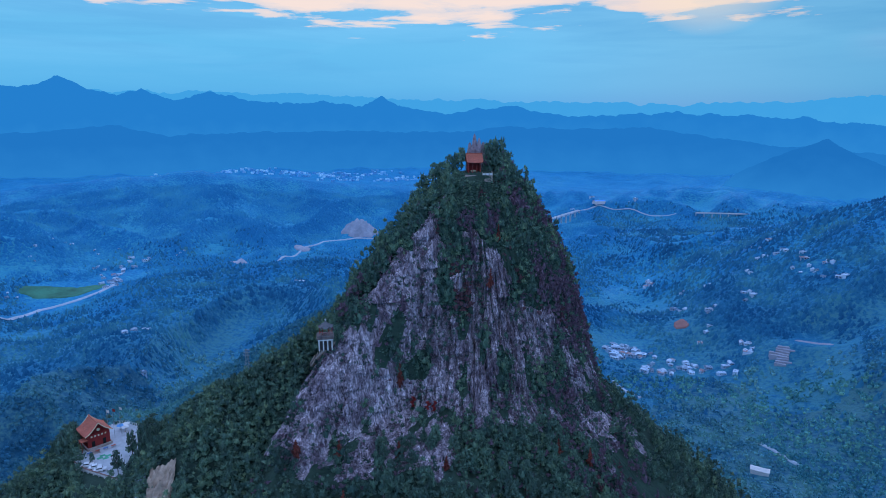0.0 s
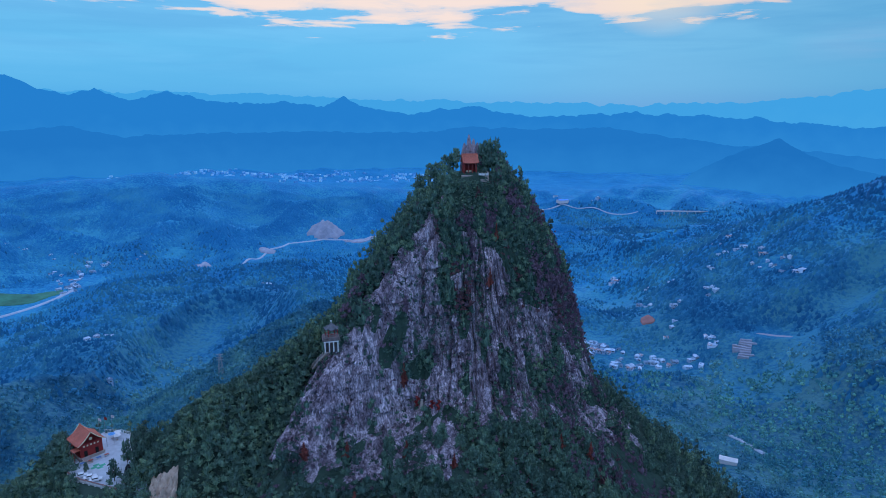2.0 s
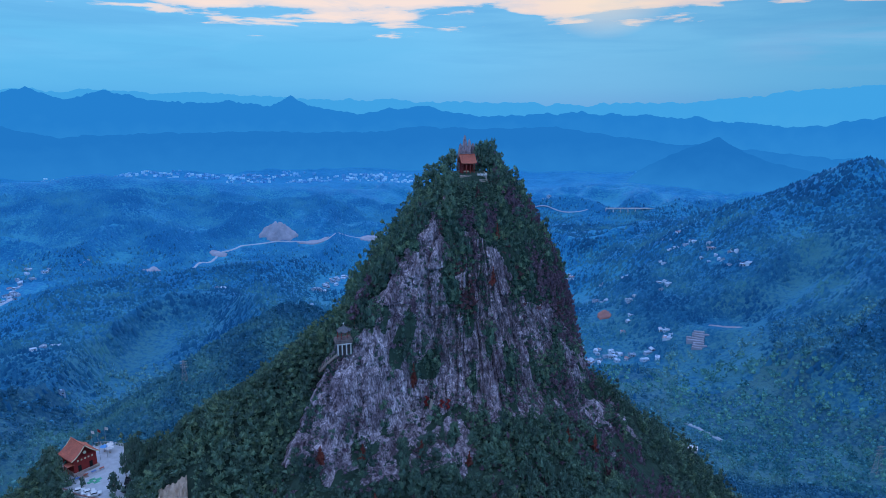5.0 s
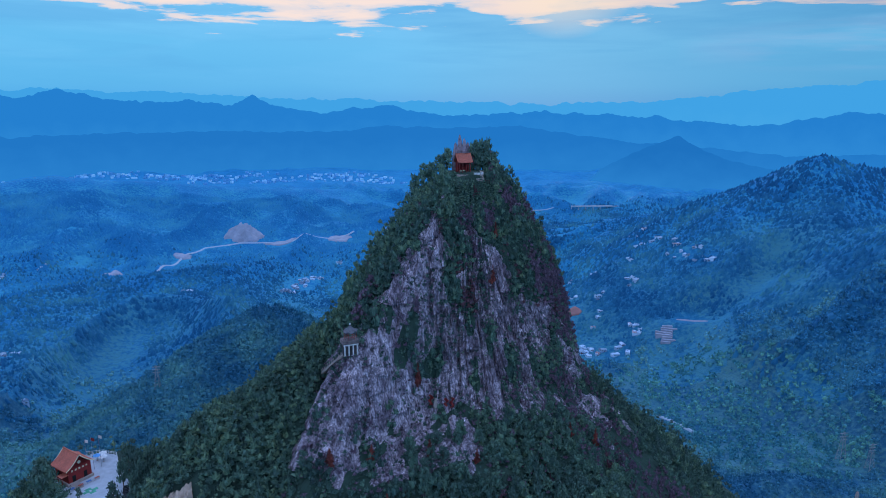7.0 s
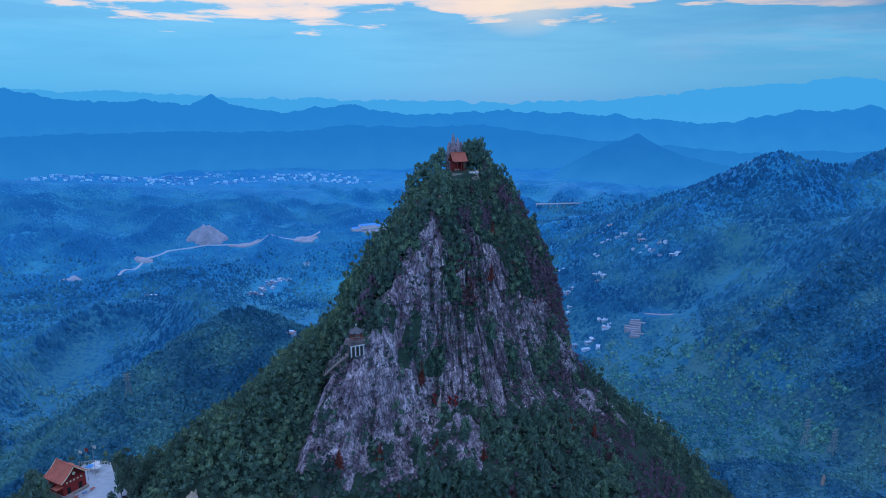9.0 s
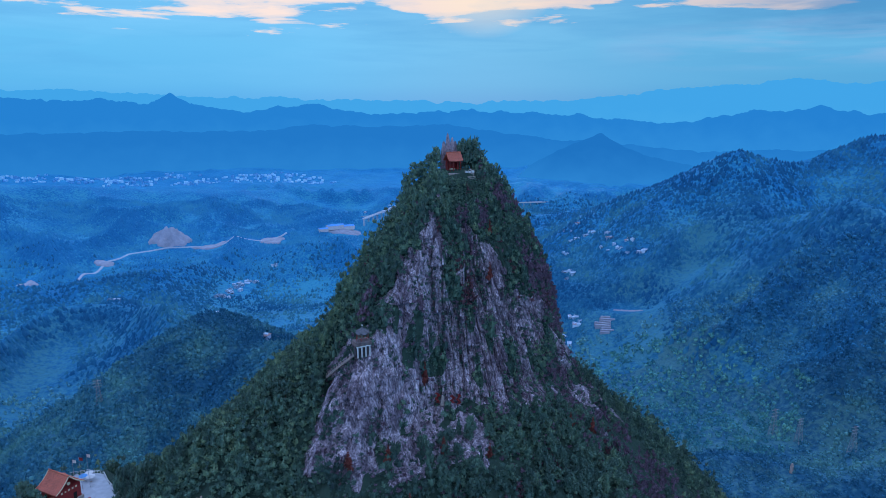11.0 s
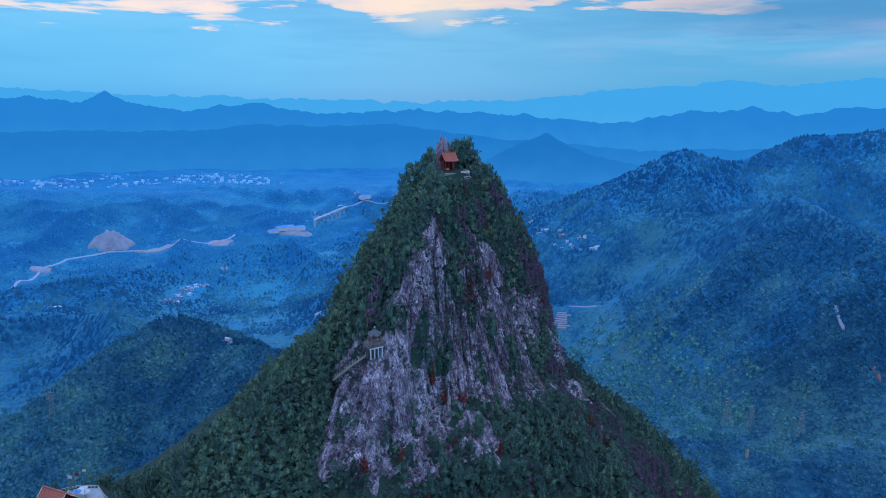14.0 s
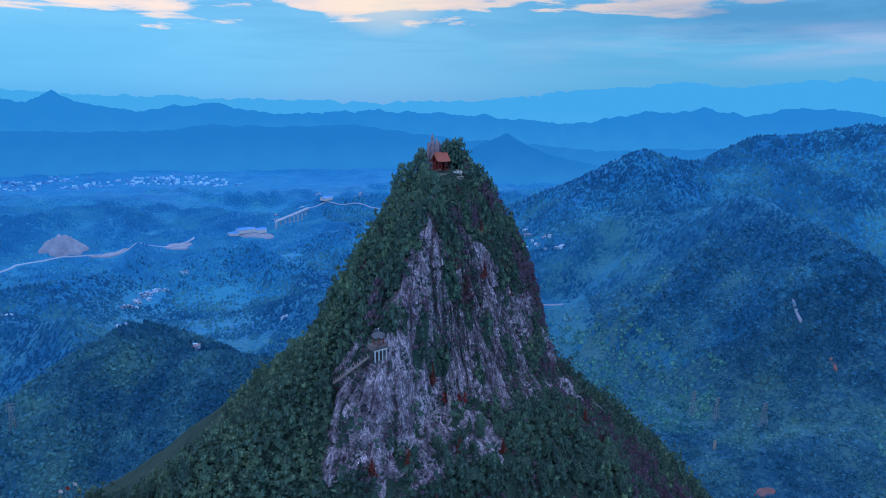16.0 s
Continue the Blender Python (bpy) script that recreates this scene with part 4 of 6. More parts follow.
BLUE_ROOF = plain("blue_sheet_metal_roof", (0.05, 0.36, 0.90), 0.45, 0.5, 0.1, 0.05)
# bare earth with a blue cast painted in for haze
EARTH = plain("hazed_bare_earth", (0.38, 0.40, 0.47), 0.95, 0.1, 0.22, 0.06)
CLAY = plain("yellowish_cut_rock", (0.48, 0.36, 0.27), 0.95, 0.15, 0.35, 0.5)
REDEARTH = plain("red_earth", (0.36, 0.18, 0.16), 0.95, 0.1, 0.25, 0.08)
MEADOW = plain("light_green_paddy_field", (0.05, 0.21, 0.13), 0.8, 0.3, 0.4, 0.03)
# road, house wall and roof colours shifted to blue to imitate haze
ROAD = plain("hazed_concrete_road", (0.44, 0.52, 0.60), 0.85, 0.2, 0.12, 0.1)
HOUSE_WALL = varied(material("hazed_whitewashed_wall", (0.7, 0.7, 0.68), 0.85, 0.3), [(0.2, (0.34, 0.48, 0.62)), (0.8, (0.58, 0.76, 0.90))], 0.3, 4, per_object=0.9)
HOUSE_ROOF = varied(material("hazed_weathered_roof", (0.4, 0.4, 0.42), 0.8, 0.3),
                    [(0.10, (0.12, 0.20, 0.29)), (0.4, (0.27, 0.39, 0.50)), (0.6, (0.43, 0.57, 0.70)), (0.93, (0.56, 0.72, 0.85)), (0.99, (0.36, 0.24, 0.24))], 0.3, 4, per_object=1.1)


def box(bm, size, at=(0, 0, 0), turn=0.0):
    """Adds a box of a size, its middle at a place, turned about z (degrees)."""
    m = pose(*at, 0, 0, turn) @ Matrix.Diagonal((*size, 1))
    return bmesh.ops.create_cube(bm, size=1.0, matrix=m)


def bbox(size, at=(0, 0, 0), turn=0.0, bevel=0.0):
    bm = bmesh.new()
    box(bm, size, at, turn)
    if bevel:
        bmesh.ops.bevel(bm, geom=bm.edges[:], offset=bevel, segments=1, affect="EDGES")
    return bm


def rod(radius, low, high, sides=10, taper=1.0, bm=None):
    """A round bar between two places."""
    bm = bm or bmesh.new()
    a, b = Vector(low), Vector(high)
    m = Matrix.Translation((a + b) / 2) @ (b - a).to_track_quat("Z", "Y").to_matrix().to_4x4()
    bmesh.ops.create_cone(bm, cap_ends=True, segments=sides, radius1=radius, radius2=radius * taper, depth=(b - a).length, matrix=m)
    return bm


def slab(points, top, thick):
    """A flat plate of any outline."""
    bm = bmesh.new()
    f = bm.faces.new([bm.verts.new((x, y, top - thick)) for x, y in points])
    if f.normal.z > 0:
        f.normal_flip()
    f.normal_update()
    r = bmesh.ops.extrude_face_region(bm, geom=[f])
    bmesh.ops.translate(bm, vec=(0, 0, thick), verts=[v for v in r["geom"] if isinstance(v, bmesh.types.BMVert)])
    bmesh.ops.recalc_face_normals(bm, faces=bm.faces[:])
    return bm


def empty(name, m, label, category, group=""):
    ob = new(name)
    ob.matrix_world = m
    return tagged(ob, label, category, group)


def gable_roof(width, length, rise, thick=0.22, sag=0.35, ribs=22):
    """A curved gable roof, ridge along y, with raised tile rows; eaves at z = 0."""
    bm = bmesh.new()
    prof = []
    n = 9
    for i in range(n):
        t = i / (n - 1)
        x = -width / 2 + width * t
        k = 1 - abs(2 * t - 1)
        prof.append((x, rise * (k - sag * k * (1 - k) * 1.2)))
    rows = []
    for j in range(ribs * 2 + 1):
        y = -length / 2 + length * j / (ribs * 2)
        lift = 0.07 if j % 2 else 0.0
        flare = 0.35 * (abs(2 * j / (ribs * 2) - 1) ** 4)
        rows.append([bm.verts.new((x, y, z + lift + flare * (1 - min(1, z / rise)))) for x, z in prof])
    low = [[bm.verts.new((v.co.x, v.co.y, v.co.z - thick)) for v in r] for r in rows]
    for a, b, la, lb in zip(rows, rows[1:], low, low[1:]):
        for i in range(n - 1):
            bm.faces.new((a[i], a[i + 1], b[i + 1], b[i]))
            bm.faces.new((lb[i], lb[i + 1], la[i + 1], la[i]))
        bm.faces.new((a[0], b[0], lb[0], la[0]))
        bm.faces.new((b[-1], a[-1], la[-1], lb[-1]))
    for r, l, flip in ((rows[0], low[0], False), (rows[-1], low[-1], True)):
        for i in range(n - 1):
            q = (r[i], l[i], l[i + 1], r[i + 1])
            bm.faces.new(q[::-1] if flip else q)
    bmesh.ops.recalc_face_normals(bm, faces=bm.faces[:])
    return bm


def tent_roof(sides, radius, rise, thick=0.15, lift=0.5):
    """A pointed pavilion roof with upturned corners."""
    bm = bmesh.new()
    per = 6
    n = sides * per
    rings = []
    for k in range(7):
        t = k / 6
        r = radius * (1 - t) ** 1.25 + 0.08
        row = []
        for i in range(n):
            a = 2 * math.pi * i / n
            c = abs((i % per) / per * 2 - 1)
            flat = math.cos(math.pi / sides) / math.cos((a % (2 * math.pi / sides)) - math.pi / sides)
            up = lift * c ** 3 * (1 - t) ** 3
            row.append(bm.verts.new((r * flat * math.cos(a), r * flat * math.sin(a), rise * t + up)))
        rings.append(row)
    under = [bm.verts.new((v.co.x * 0.97, v.co.y * 0.97, v.co.z - thick)) for v in rings[0]]
    rings.insert(0, under)
    for a, b in zip(rings, rings[1:]):
        for i in range(n):
            j = (i + 1) % n
            bm.faces.new((a[i], a[j], b[j], b[i]))
    bm.faces.new(rings[-1])
    bm.faces.new(under[::-1])
    bmesh.ops.recalc_face_normals(bm, faces=bm.faces[:])
    return bm


def ground_z(x, y):
    return float(land(x, y))


# ---- the summit ----
terrace_top = 356.2
terrace = empty("stone_terrace", pose(0, 0, 0), "pale stone terrace with balustrade on the wooded summit", "terrace")
part("platform", bbox((10.4, 11.0, 5.6), (12.6, 246.4, terrace_top - 2.8), 0, 0.06), STONE, terrace)
part("chamber", bbox((3.1, 2.4, 3.4), (16.1, 240.2, terrace_top - 2.9), 0, 0.04), STONE, terrace)
# dark plate on the closed wall, interior shade put into its colour
part("chamber_opening", bbox((1.7, 0.12, 2.0), (16.0, 238.98, terrace_top - 3.3)), DARK, terrace, "dark panel painted as the shaded doorway of the lower chamber")
for i in range(5, 9):
    x = 7.6 + i * 1.27
    part("baluster_post", bbox((0.24, 0.24, 1.15), (x, 240.75, terrace_top + 0.57), 0, 0.03), STONE, terrace)
    if i < 8:
        part("balustrade_panel", bbox((1.0, 0.12, 0.75), (x + 0.635, 240.75, terrace_top + 0.42), 0, 0.02), PALE, terrace, "pale balustrade panel")
for j in range(4):
    part("baluster_post", bbox((0.24, 0.24, 1.15), (17.75, 242.2 + j * 1.5, terrace_top + 0.57), 0, 0.03), STONE, terrace)
    part("balustrade_panel", bbox((0.12, 1.2, 0.75), (17.75, 241.5 + j * 1.5, terrace_top + 0.42), 0, 0.02), PALE, terrace)

pav = empty("summit_pavilion", pose(10.9, 246.2, terrace_top, 0, 0, 8) @ Matrix.Scale(0.92, 4), "small red summit pavilion with steep orange tiled roof", "pavilion")
part("plinth", bbox((6.0, 5.0, 0.35), (0, 0, 0.18), 0, 0.04), STONE, pav)
for x in (-2.5, -0.9, 0.9, 2.5):
    part("column", rod(0.17, (x, -2.0, 0.3), (x, -2.0, 4.9)), POST_RED, pav)
for x in (-2.5, 2.5):
    for y in (0.0, 2.0):
        part("column", rod(0.17, (x, y, 0.3), (x, y, 4.9)), POST_RED, pav)
part("front_beam", bbox((5.6, 0.22, 0.4), (0, -2.0, 4.7), 0, 0.02), POST_RED, pav)
part("rear_wall", bbox((5.0, 0.2, 4.5), (0, 1.95, 2.55)), WALL_RED, pav)
part("side_wall", bbox((0.18, 2.0, 4.5), (-2.5, 1.0, 2.55)), WALL_RED, pav)
part("side_wall", bbox((0.18, 2.0, 4.5), (2.5, 1.0, 2.55)), WALL_RED, pav)
part("altar", bbox((2.2, 0.9, 1.1), (0, 1.2, 0.9), 0, 0.05), CREAM, pav, "cream altar block")
rf = part("roof", gable_roof(5.6, 6.9, 3.6, sag=0.25, ribs=16), ROOF_RED, pav)
rf.matrix_local = pose(0, 0, 4.85, 0, 0, 90)
part("ridge", rod(0.16, (-3.5, 0, 8.5), (3.5, 0, 8.5), 8), ROOF_RED, rf.parent)
for sx_ in (-2.6, 2.6):
    bm = bmesh.new()
    f = bm.faces.new([bm.verts.new(p) for p in ((sx_, -2.2, 4.9), (sx_, 2.2, 4.9), (sx_, 0, 8.0))])
    bmesh.ops.solidify(bm, geom=[f], thickness=0.12)
    part("gable", bm, WALL_RED, pav)


SUMMIT_ROCK = plain("pinkish_grey_rock", (0.40, 0.31, 0.34), 0.9, 0.2, 0.45, 1.4)


def spire(name, at, height, width, seed, mat, label, lean=(0, 0)):
    """A craggy upright fin of rock."""
    r = np.random.default_rng(seed)
    rows, cols = 16, 18
    v = []
    for i in range(rows):
        t = i / (rows - 1)
        w = width * (1 - 0.75 * t ** 3.0) * 0.5 * (1 if i < rows - 1 else 0.3)
        for j in range(cols):
            a = 2 * math.pi * j / cols
            k = 1 + 0.25 * float(vnoise(math.cos(a) * 1.7 + seed, math.sin(a) * 1.7, t * 5, seed)) + r.uniform(-0.08, 0.08)
            v.append((at[0] + lean[0] * t + w * k * math.cos(a), at[1] + lean[1] * t + 0.75 * w * k * math.sin(a), at[2] + height * t))
    ob = mesh_np(name, np.array(v), grid_faces(rows, cols, True), mat, shade=False)
    return tagged(ob, label, "rock", "summit rocks")


for k, (x, y, h, w) in enumerate(((9.2, 254.0, 11.0, 2.6), (11.0, 254.5, 14.2, 2.6), (12.8, 254.2, 12.6, 2.6), (10.2, 252.8, 10.5, 2.4), (14.4, 255.0, 11.0, 2.6))):
    spire("summit_rock", (x, y, 356.9), h, w, 60 + k, SUMMIT_ROCK, "upright pinkish grey rock fin behind the summit pavilion", (0.3, 0.2))


COLUMN = plain("off_white_column_paint", (0.74, 0.69, 0.64), 0.8, 0.3, 0.2, 1.0)
# dark stone colour that stands in for shade in a recess
SHADED = varied(material("recess_shade_stone", (0.1, 0.08, 0.08), 0.9, 0.2), [(0.3, (0.055, 0.042, 0.042)), (0.7, (0.15, 0.12, 0.115))], 1.2, 4)
WEATHERED = varied(material("weathered_brown_stone", (0.2, 0.15, 0.14), 0.9, 0.2), [(0.3, (0.12, 0.085, 0.085)), (0.7, (0.30, 0.23, 0.21))], 1.2, 4)


# ---- the pavilion on the crag ----
kiosk = empty("crag_pavilion", pose(-37.3, 190.0, 311.1, 0, 0, 12), "grey roofed viewing pavilion on white columns over the cliff", "pavilion")
part("deck", bbox((4.6, 3.8, 0.7), (0.2, 0.2, -0.05), 0, 0.15), WEATHERED, kiosk, "weathered brown stone deck")
part("deck_edge", bbox((4.9, 4.0, 0.9), (0.2, 0.4, -0.75), 0, 0.2), WEATHERED, kiosk)
for x in (-1.6, -0.4, 0.8, 2.0):
    part("support_column", rod(0.2, (x, -1.5, -4.9), (x, -1.5, -1.2), 10), COLUMN, kiosk, "white support column")
part("cross_beam", bbox((4.3, 0.35, 0.35), (0.2, -1.5, -1.3)), COLUMN, kiosk, "white beam")
# added dark block in place of the shaded recess between the columns
part("back_wall", bbox((4.0, 1.6, 4.2), (0.2, 0.6, -3.2), 0, 0.2), SHADED, kiosk, "block behind the columns, recess shade put into its dark colour")
for k in range(6):
    a = math.pi / 3 * k
    x, y = 1.75 * math.cos(a) + 0.4, 1.5 * math.sin(a)
    part("post", rod(0.09, (x, y, 0.35), (x, y, 2.7), 8), POST_RED, kiosk)
    b = a + math.pi / 3
    part("rail", rod(0.06, (x, y, 1.1), (1.75 * math.cos(b) + 0.4, 1.5 * math.sin(b), 1.1), 6), POST_RED, kiosk)
roofk = part("roof", tent_roof(6, 2.1, 2.2, lift=0.75), GREY_TILE, kiosk)
roofk.location = (0.4, 0, 2.7)
bm = bmesh.new()
bmesh.ops.create_uvsphere(bm, u_segments=10, v_segments=8, radius=0.26, matrix=pose(0.4, 0, 5.3))
rod(0.07, (0.4, 0, 4.5), (0.4, 0, 5.2), 8, bm=bm)
part("finial", bm, PALE, kiosk, "white ball finial")
for k in range(8):
    part("railing_post", bbox((0.09, 0.09, 0.8), (-2.0 + 0.63 * k, -1.65, 0.7)), WEATHERED, kiosk)
part("railing_rail", bbox((4.6, 0.12, 0.1), (0.2, -1.65, 1.12)), WEATHERED, kiosk)

kiosk.matrix_basis = kiosk.matrix_basis @ Matrix.Diagonal((1.1, 1.0, 0.95, 1))

stairs = empty("cliff_stairway", pose(0, 0, 0), "narrow pale stone stairway climbing the crag to the pavilion", "stairs")
def on_peak(ang, z, out):
    r = float(flank(np.array([ang]), np.array([z]))[0]) + out
    return AXIS[0] + r * math.cos(radians(ang)), AXIS[1] + r * math.sin(radians(ang)), z


for k in range(44):
    t = k / 43
    x, y, z = on_peak(226.5 - 12 * t, 306.0 - 13 * t, 1.0)
    part("step", bbox((1.3, 0.5, 0.6), (x, y, z), 226.5 - 12 * t), STONE, stairs)
    if k % 3 == 0:
        x, y, z = on_peak(226.5 - 12 * t, 306.0 - 13 * t, 1.9)
        part("parapet_post", bbox((0.2, 0.2, 1.0), (x, y, z + 0.8)), STONE, stairs)

# red cloth and a pointed stone on the cliff
for a0, z0, w_, h_ in ((243.8, 284.5, 1.1, 3.0), (249.0, 283.8, 1.1, 2.4), (251.0, 283.6, 1.0, 2.9)):
    bm = bmesh.new()
    rows = [[bm.verts.new(on_peak(a0 + w_ * (i - 2) / 4 + 0.5 * math.sin(j * 1.7 + a0), z0 - h_ * (j / 6 - 0.5), 3.2 + 0.3 * math.sin(i * 2.1 + j))) for i in range(5)] for j in range(7)]
    for a, c in zip(rows, rows[1:]):
        for i in range(4):
            bm.faces.new((a[i], c[i], c[i + 1], a[i + 1]))
    bmesh.ops.solidify(bm, geom=bm.faces[:], thickness=0.08)
    tagged(part("red_cloth", bm, RED_CLOTH), "crumpled red cloth draped down the cliff", "banner", "red cliff cloths")
spire("pointed_stone", on_peak(245.5, 281.8, 2.2), 3.6, 1.3, 81, STONE, "pale pointed standing stone on the cliff", (0.2, 0.3))

# ---- the temple court ----
COURT = 257.6
court = part("temple_court", slab([(-130.5, 203.0), (-124, 198.6), (-109.4, 192.6), (-106.5, 197), (-107.4, 204), (-113.5, 214.5), (-118.6, 224), (-121, 230.3), (-126.5, 233), (-132, 232.8), (-140.5, 222.5), (-136, 212)], COURT, 1.6), PAVING)
tagged(court, "pale grey paved temple court on the spur", "pavement", kind="structure")
wall_line = [(-130.5, 203.0), (-124, 198.6), (-109.4, 192.6), (-106.5, 197)]
para = empty("parapet_wall", pose(0, 0, 0), "low reddish topped parapet round the temple court", "wall")
for (ax, ay), (bx_, by_) in zip(wall_line, wall_line[1:]):
    L = math.hypot(bx_ - ax, by_ - ay)
    a = math.degrees(math.atan2(by_ - ay, bx_ - ax))
    part("wall_panel", bbox((L, 0.3, 0.8), ((ax + bx_) / 2, (ay + by_) / 2, COURT + 0.4), a), PALE, para)
    part("coping", bbox((L + 0.2, 0.5, 0.15), ((ax + bx_) / 2, (ay + by_) / 2, COURT + 0.88), a, 0.02), plain("brown_coping", (0.28, 0.14, 0.12)), para, "reddish brown coping")
    n_ = max(2, int(L / 2.4))
    for k in range(n_):
        t = (k + 0.5) / n_
        part("court_post", rod(0.22, (ax + (bx_ - ax) * t, ay + (by_ - ay) * t - 0.3, COURT - 6), (ax + (bx_ - ax) * t, ay + (by_ - ay) * t - 0.3, COURT - 0.2), 8), PALE, para, "white post under the court")
back_line = [(-113.5, 214.5), (-118.6, 224), (-121, 230.3), (-126.5, 233), (-132, 232.8)]
rail = empty("court_railing", pose(0, 0, 0), "white railing along the back edge of the court", "railing")
for (ax, ay), (bx_, by_) in zip(back_line, back_line[1:]):
    part("rail", rod(0.07, (ax, ay, COURT + 1.0), (bx_, by_, COURT + 1.0), 6), PALE, rail)
    part("low_rail", rod(0.05, (ax, ay, COURT + 0.5), (bx_, by_, COURT + 0.5), 6), PALE, rail)
    for k in range(5):
        t = k / 5
        part("rail_post", rod(0.08, (ax + (bx_ - ax) * t, ay + (by_ - ay) * t, COURT), (ax + (bx_ - ax) * t, ay + (by_ - ay) * t, COURT + 1.1), 6), PALE, rail)

temple = empty("temple", pose(-127.7, 214.5, 258.6, 0, 0, 47.8), "red walled temple with sweeping orange tiled gable roof", "temple")
part("plinth", bbox((8.8, 8.6, 3.0), (0, 3.9, -1.5), 0, 0.08), STONE, temple, "pale stone plinth")
part("front_wall", bbox((7.7, 0.3, 4.9), (0, 0.15, 2.45)), WALL_RED, temple)
part("rear_wall", bbox((7.7, 0.3, 4.9), (0, 7.65, 2.45)), WALL_RED, temple)
part("side_wall", bbox((0.3, 7.2, 4.9), (-3.7, 3.9, 2.45)), WALL_RED, temple)
part("side_wall", bbox((0.3, 7.2, 4.9), (3.7, 3.9, 2.45)), WALL_RED, temple)
for y in (0.1, 7.7):
    bm = bmesh.new()
    f = bm.faces.new([bm.verts.new(p) for p in ((-3.85, y, 4.88), (-1.9, y, 6.2), (0, y, 8.5), (1.9, y, 6.2), (3.85, y, 4.88))])
    bmesh.ops.solidify(bm, geom=[f], thickness=0.25)
    part("gable", bm, WALL_RED, temple)
rt = part("roof", gable_roof(9.6, 9.6, 4.2, 0.28, 0.42, 24), ROOF_RED, temple)
rt.location = (0, 3.9, 4.75)
part("ridge", bbox((0.4, 9.9, 0.5), (0, 3.9, 9.0), 0, 0.08), ROOF_RED, temple)
for y in (-0.95, 8.75):
    for s_ in (-1, 1):
        for k in range(4):
            t0, t1 = k / 4, (k + 1) / 4
            zz = [4.2 * (q - 0.42 * q * (1 - q) * 1.2) for q in (t0, t1)]
            part("verge", rod(0.14, (s_ * 4.8 * (1 - t0), y, 4.85 + zz[0]), (s_ * 4.8 * (1 - t1), y, 4.85 + zz[1]), 6), CREAM, temple)
bm = bmesh.new()
bmesh.ops.create_cone(bm, cap_ends=True, segments=20, radius1=0.55, radius2=0.55, depth=0.12, matrix=pose(0, -0.25, 6.3, 90))
part("emblem", bm, CREAM, temple, "round cream emblem under the gable")
for k in range(5):
    part("sign_bar", bbox((0.55, 0.1, 0.6), (-2.4 + 1.2 * k, -0.06, 4.0), 0, 0.02), CREAM, temple, "cream mark on the wall")
# dark plates on the wall, painted as the shade inside doorways
for x in (-2.0, 1.8):
    part("door", bbox((1.1, 0.12, 2.2), (x, -0.05, 1.1)), DARK, temple, "dark doorway")
for y in (2.0, 5.5):
    w_ = part("window", bbox((0.12, 1.4, 1.6), (-3.87, y, 2.6)), POST_RED, temple)
    part("pane", bbox((0.04, 1.1, 1.3), (-3.95, y, 2.6)), GLASS, w_)
part("porch_roof", bbox((2.4, 3.0, 0.18), (-4.9, 1.2, 3.2), 0, 0.03), ROOF_RED, temple)
for y in (0.0, 2.4):
    part("porch_post", rod(0.12, (-5.9, y, -2.8), (-5.9, y, 3.1), 8), POST_RED, temple)
for k in range(9):
    part("step", bbox((2.6, 0.4, 0.34), (-2.6, -0.9 - 0.38 * k, -0.17 - 0.11 * k)), STONE, temple)
for k, (x, y, c, n_) in enumerate(((-125.7, 221.5, RED_CLOTH, "red"), (-127.4, 220.6, PALE, "white"), (-123.8, 223.0, PALE, "white"))):
    fl = empty("flag_pole", pose(x, y, COURT), f"{n_} flag on a tall steel pole beside the temple", "flag", "court flags")
    part("pole", rod(0.07, (0, 0, 0), (0, 0, 12.2), 8, 0.6), STEEL, fl)
    bm = bmesh.new()
    rows = [[bm.verts.new((0.1 + 0.2 * i, 0.1 * math.sin(i * 1.3), 12.0 - 0.38 * j - 0.05 * i)) for i in range(6)] for j in range(4)]
    for a, b in zip(rows, rows[1:]):
        for i in range(5):
            bm.faces.new((a[i], b[i], b[i + 1], a[i + 1]))
    bmesh.ops.solidify(bm, geom=bm.faces[:], thickness=0.03)
    part("cloth", bm, c, fl)


def car(paint, word):
    ob = empty("car", pose(0, 0, 0), f"{word} car parked on the temple court", "car", "parked cars")
    bm = bbox((4.1, 1.72, 0.75), (0, 0, 0.66), 0, 0.14)
    body = part("body", bm, paint, ob)
    bm = bmesh.new()
    box(bm, (2.3, 1.55, 0.62), (-0.15, 0, 1.3))
    for v in bm.verts:
        if v.co.z > 1.3:
            v.co.x = -0.15 + (v.co.x + 0.15) * 0.68
            v.co.y *= 0.86
    bmesh.ops.bevel(bm, geom=bm.edges[:], offset=0.06, segments=1, affect="EDGES")
    part("cabin", bm, paint, ob)
    part("windscreen", bbox((0.06, 1.25, 0.42), (0.82, 0, 1.27)), GLASS, ob)
    part("rear_window", bbox((0.06, 1.2, 0.4), (-1.13, 0, 1.27)), GLASS, ob)
    for s_ in (-1, 1):
        part("side_window", bbox((1.7, 0.05, 0.36), (-0.15, s_ * 0.74, 1.28)), GLASS, ob)
        part("headlight", bbox((0.06, 0.36, 0.16), (2.04, s_ * 0.58, 0.75), 0, 0.02), PALE, ob)
        for x in (-1.3, 1.3):
            w_ = part("wheel", rod(0.33, (x, s_ * 0.68, 0.33), (x, s_ * 0.9, 0.33), 14), RUBBER, ob)
            part("rim", rod(0.19, (x, s_ * 0.89, 0.33), (x, s_ * 0.92, 0.33), 10), STEEL, w_)
    return ob


white_car = car(CAR_WHITE, "white")
white_car.matrix_basis = pose(-125.0, 201.3, COURT, 0, 0, 20)
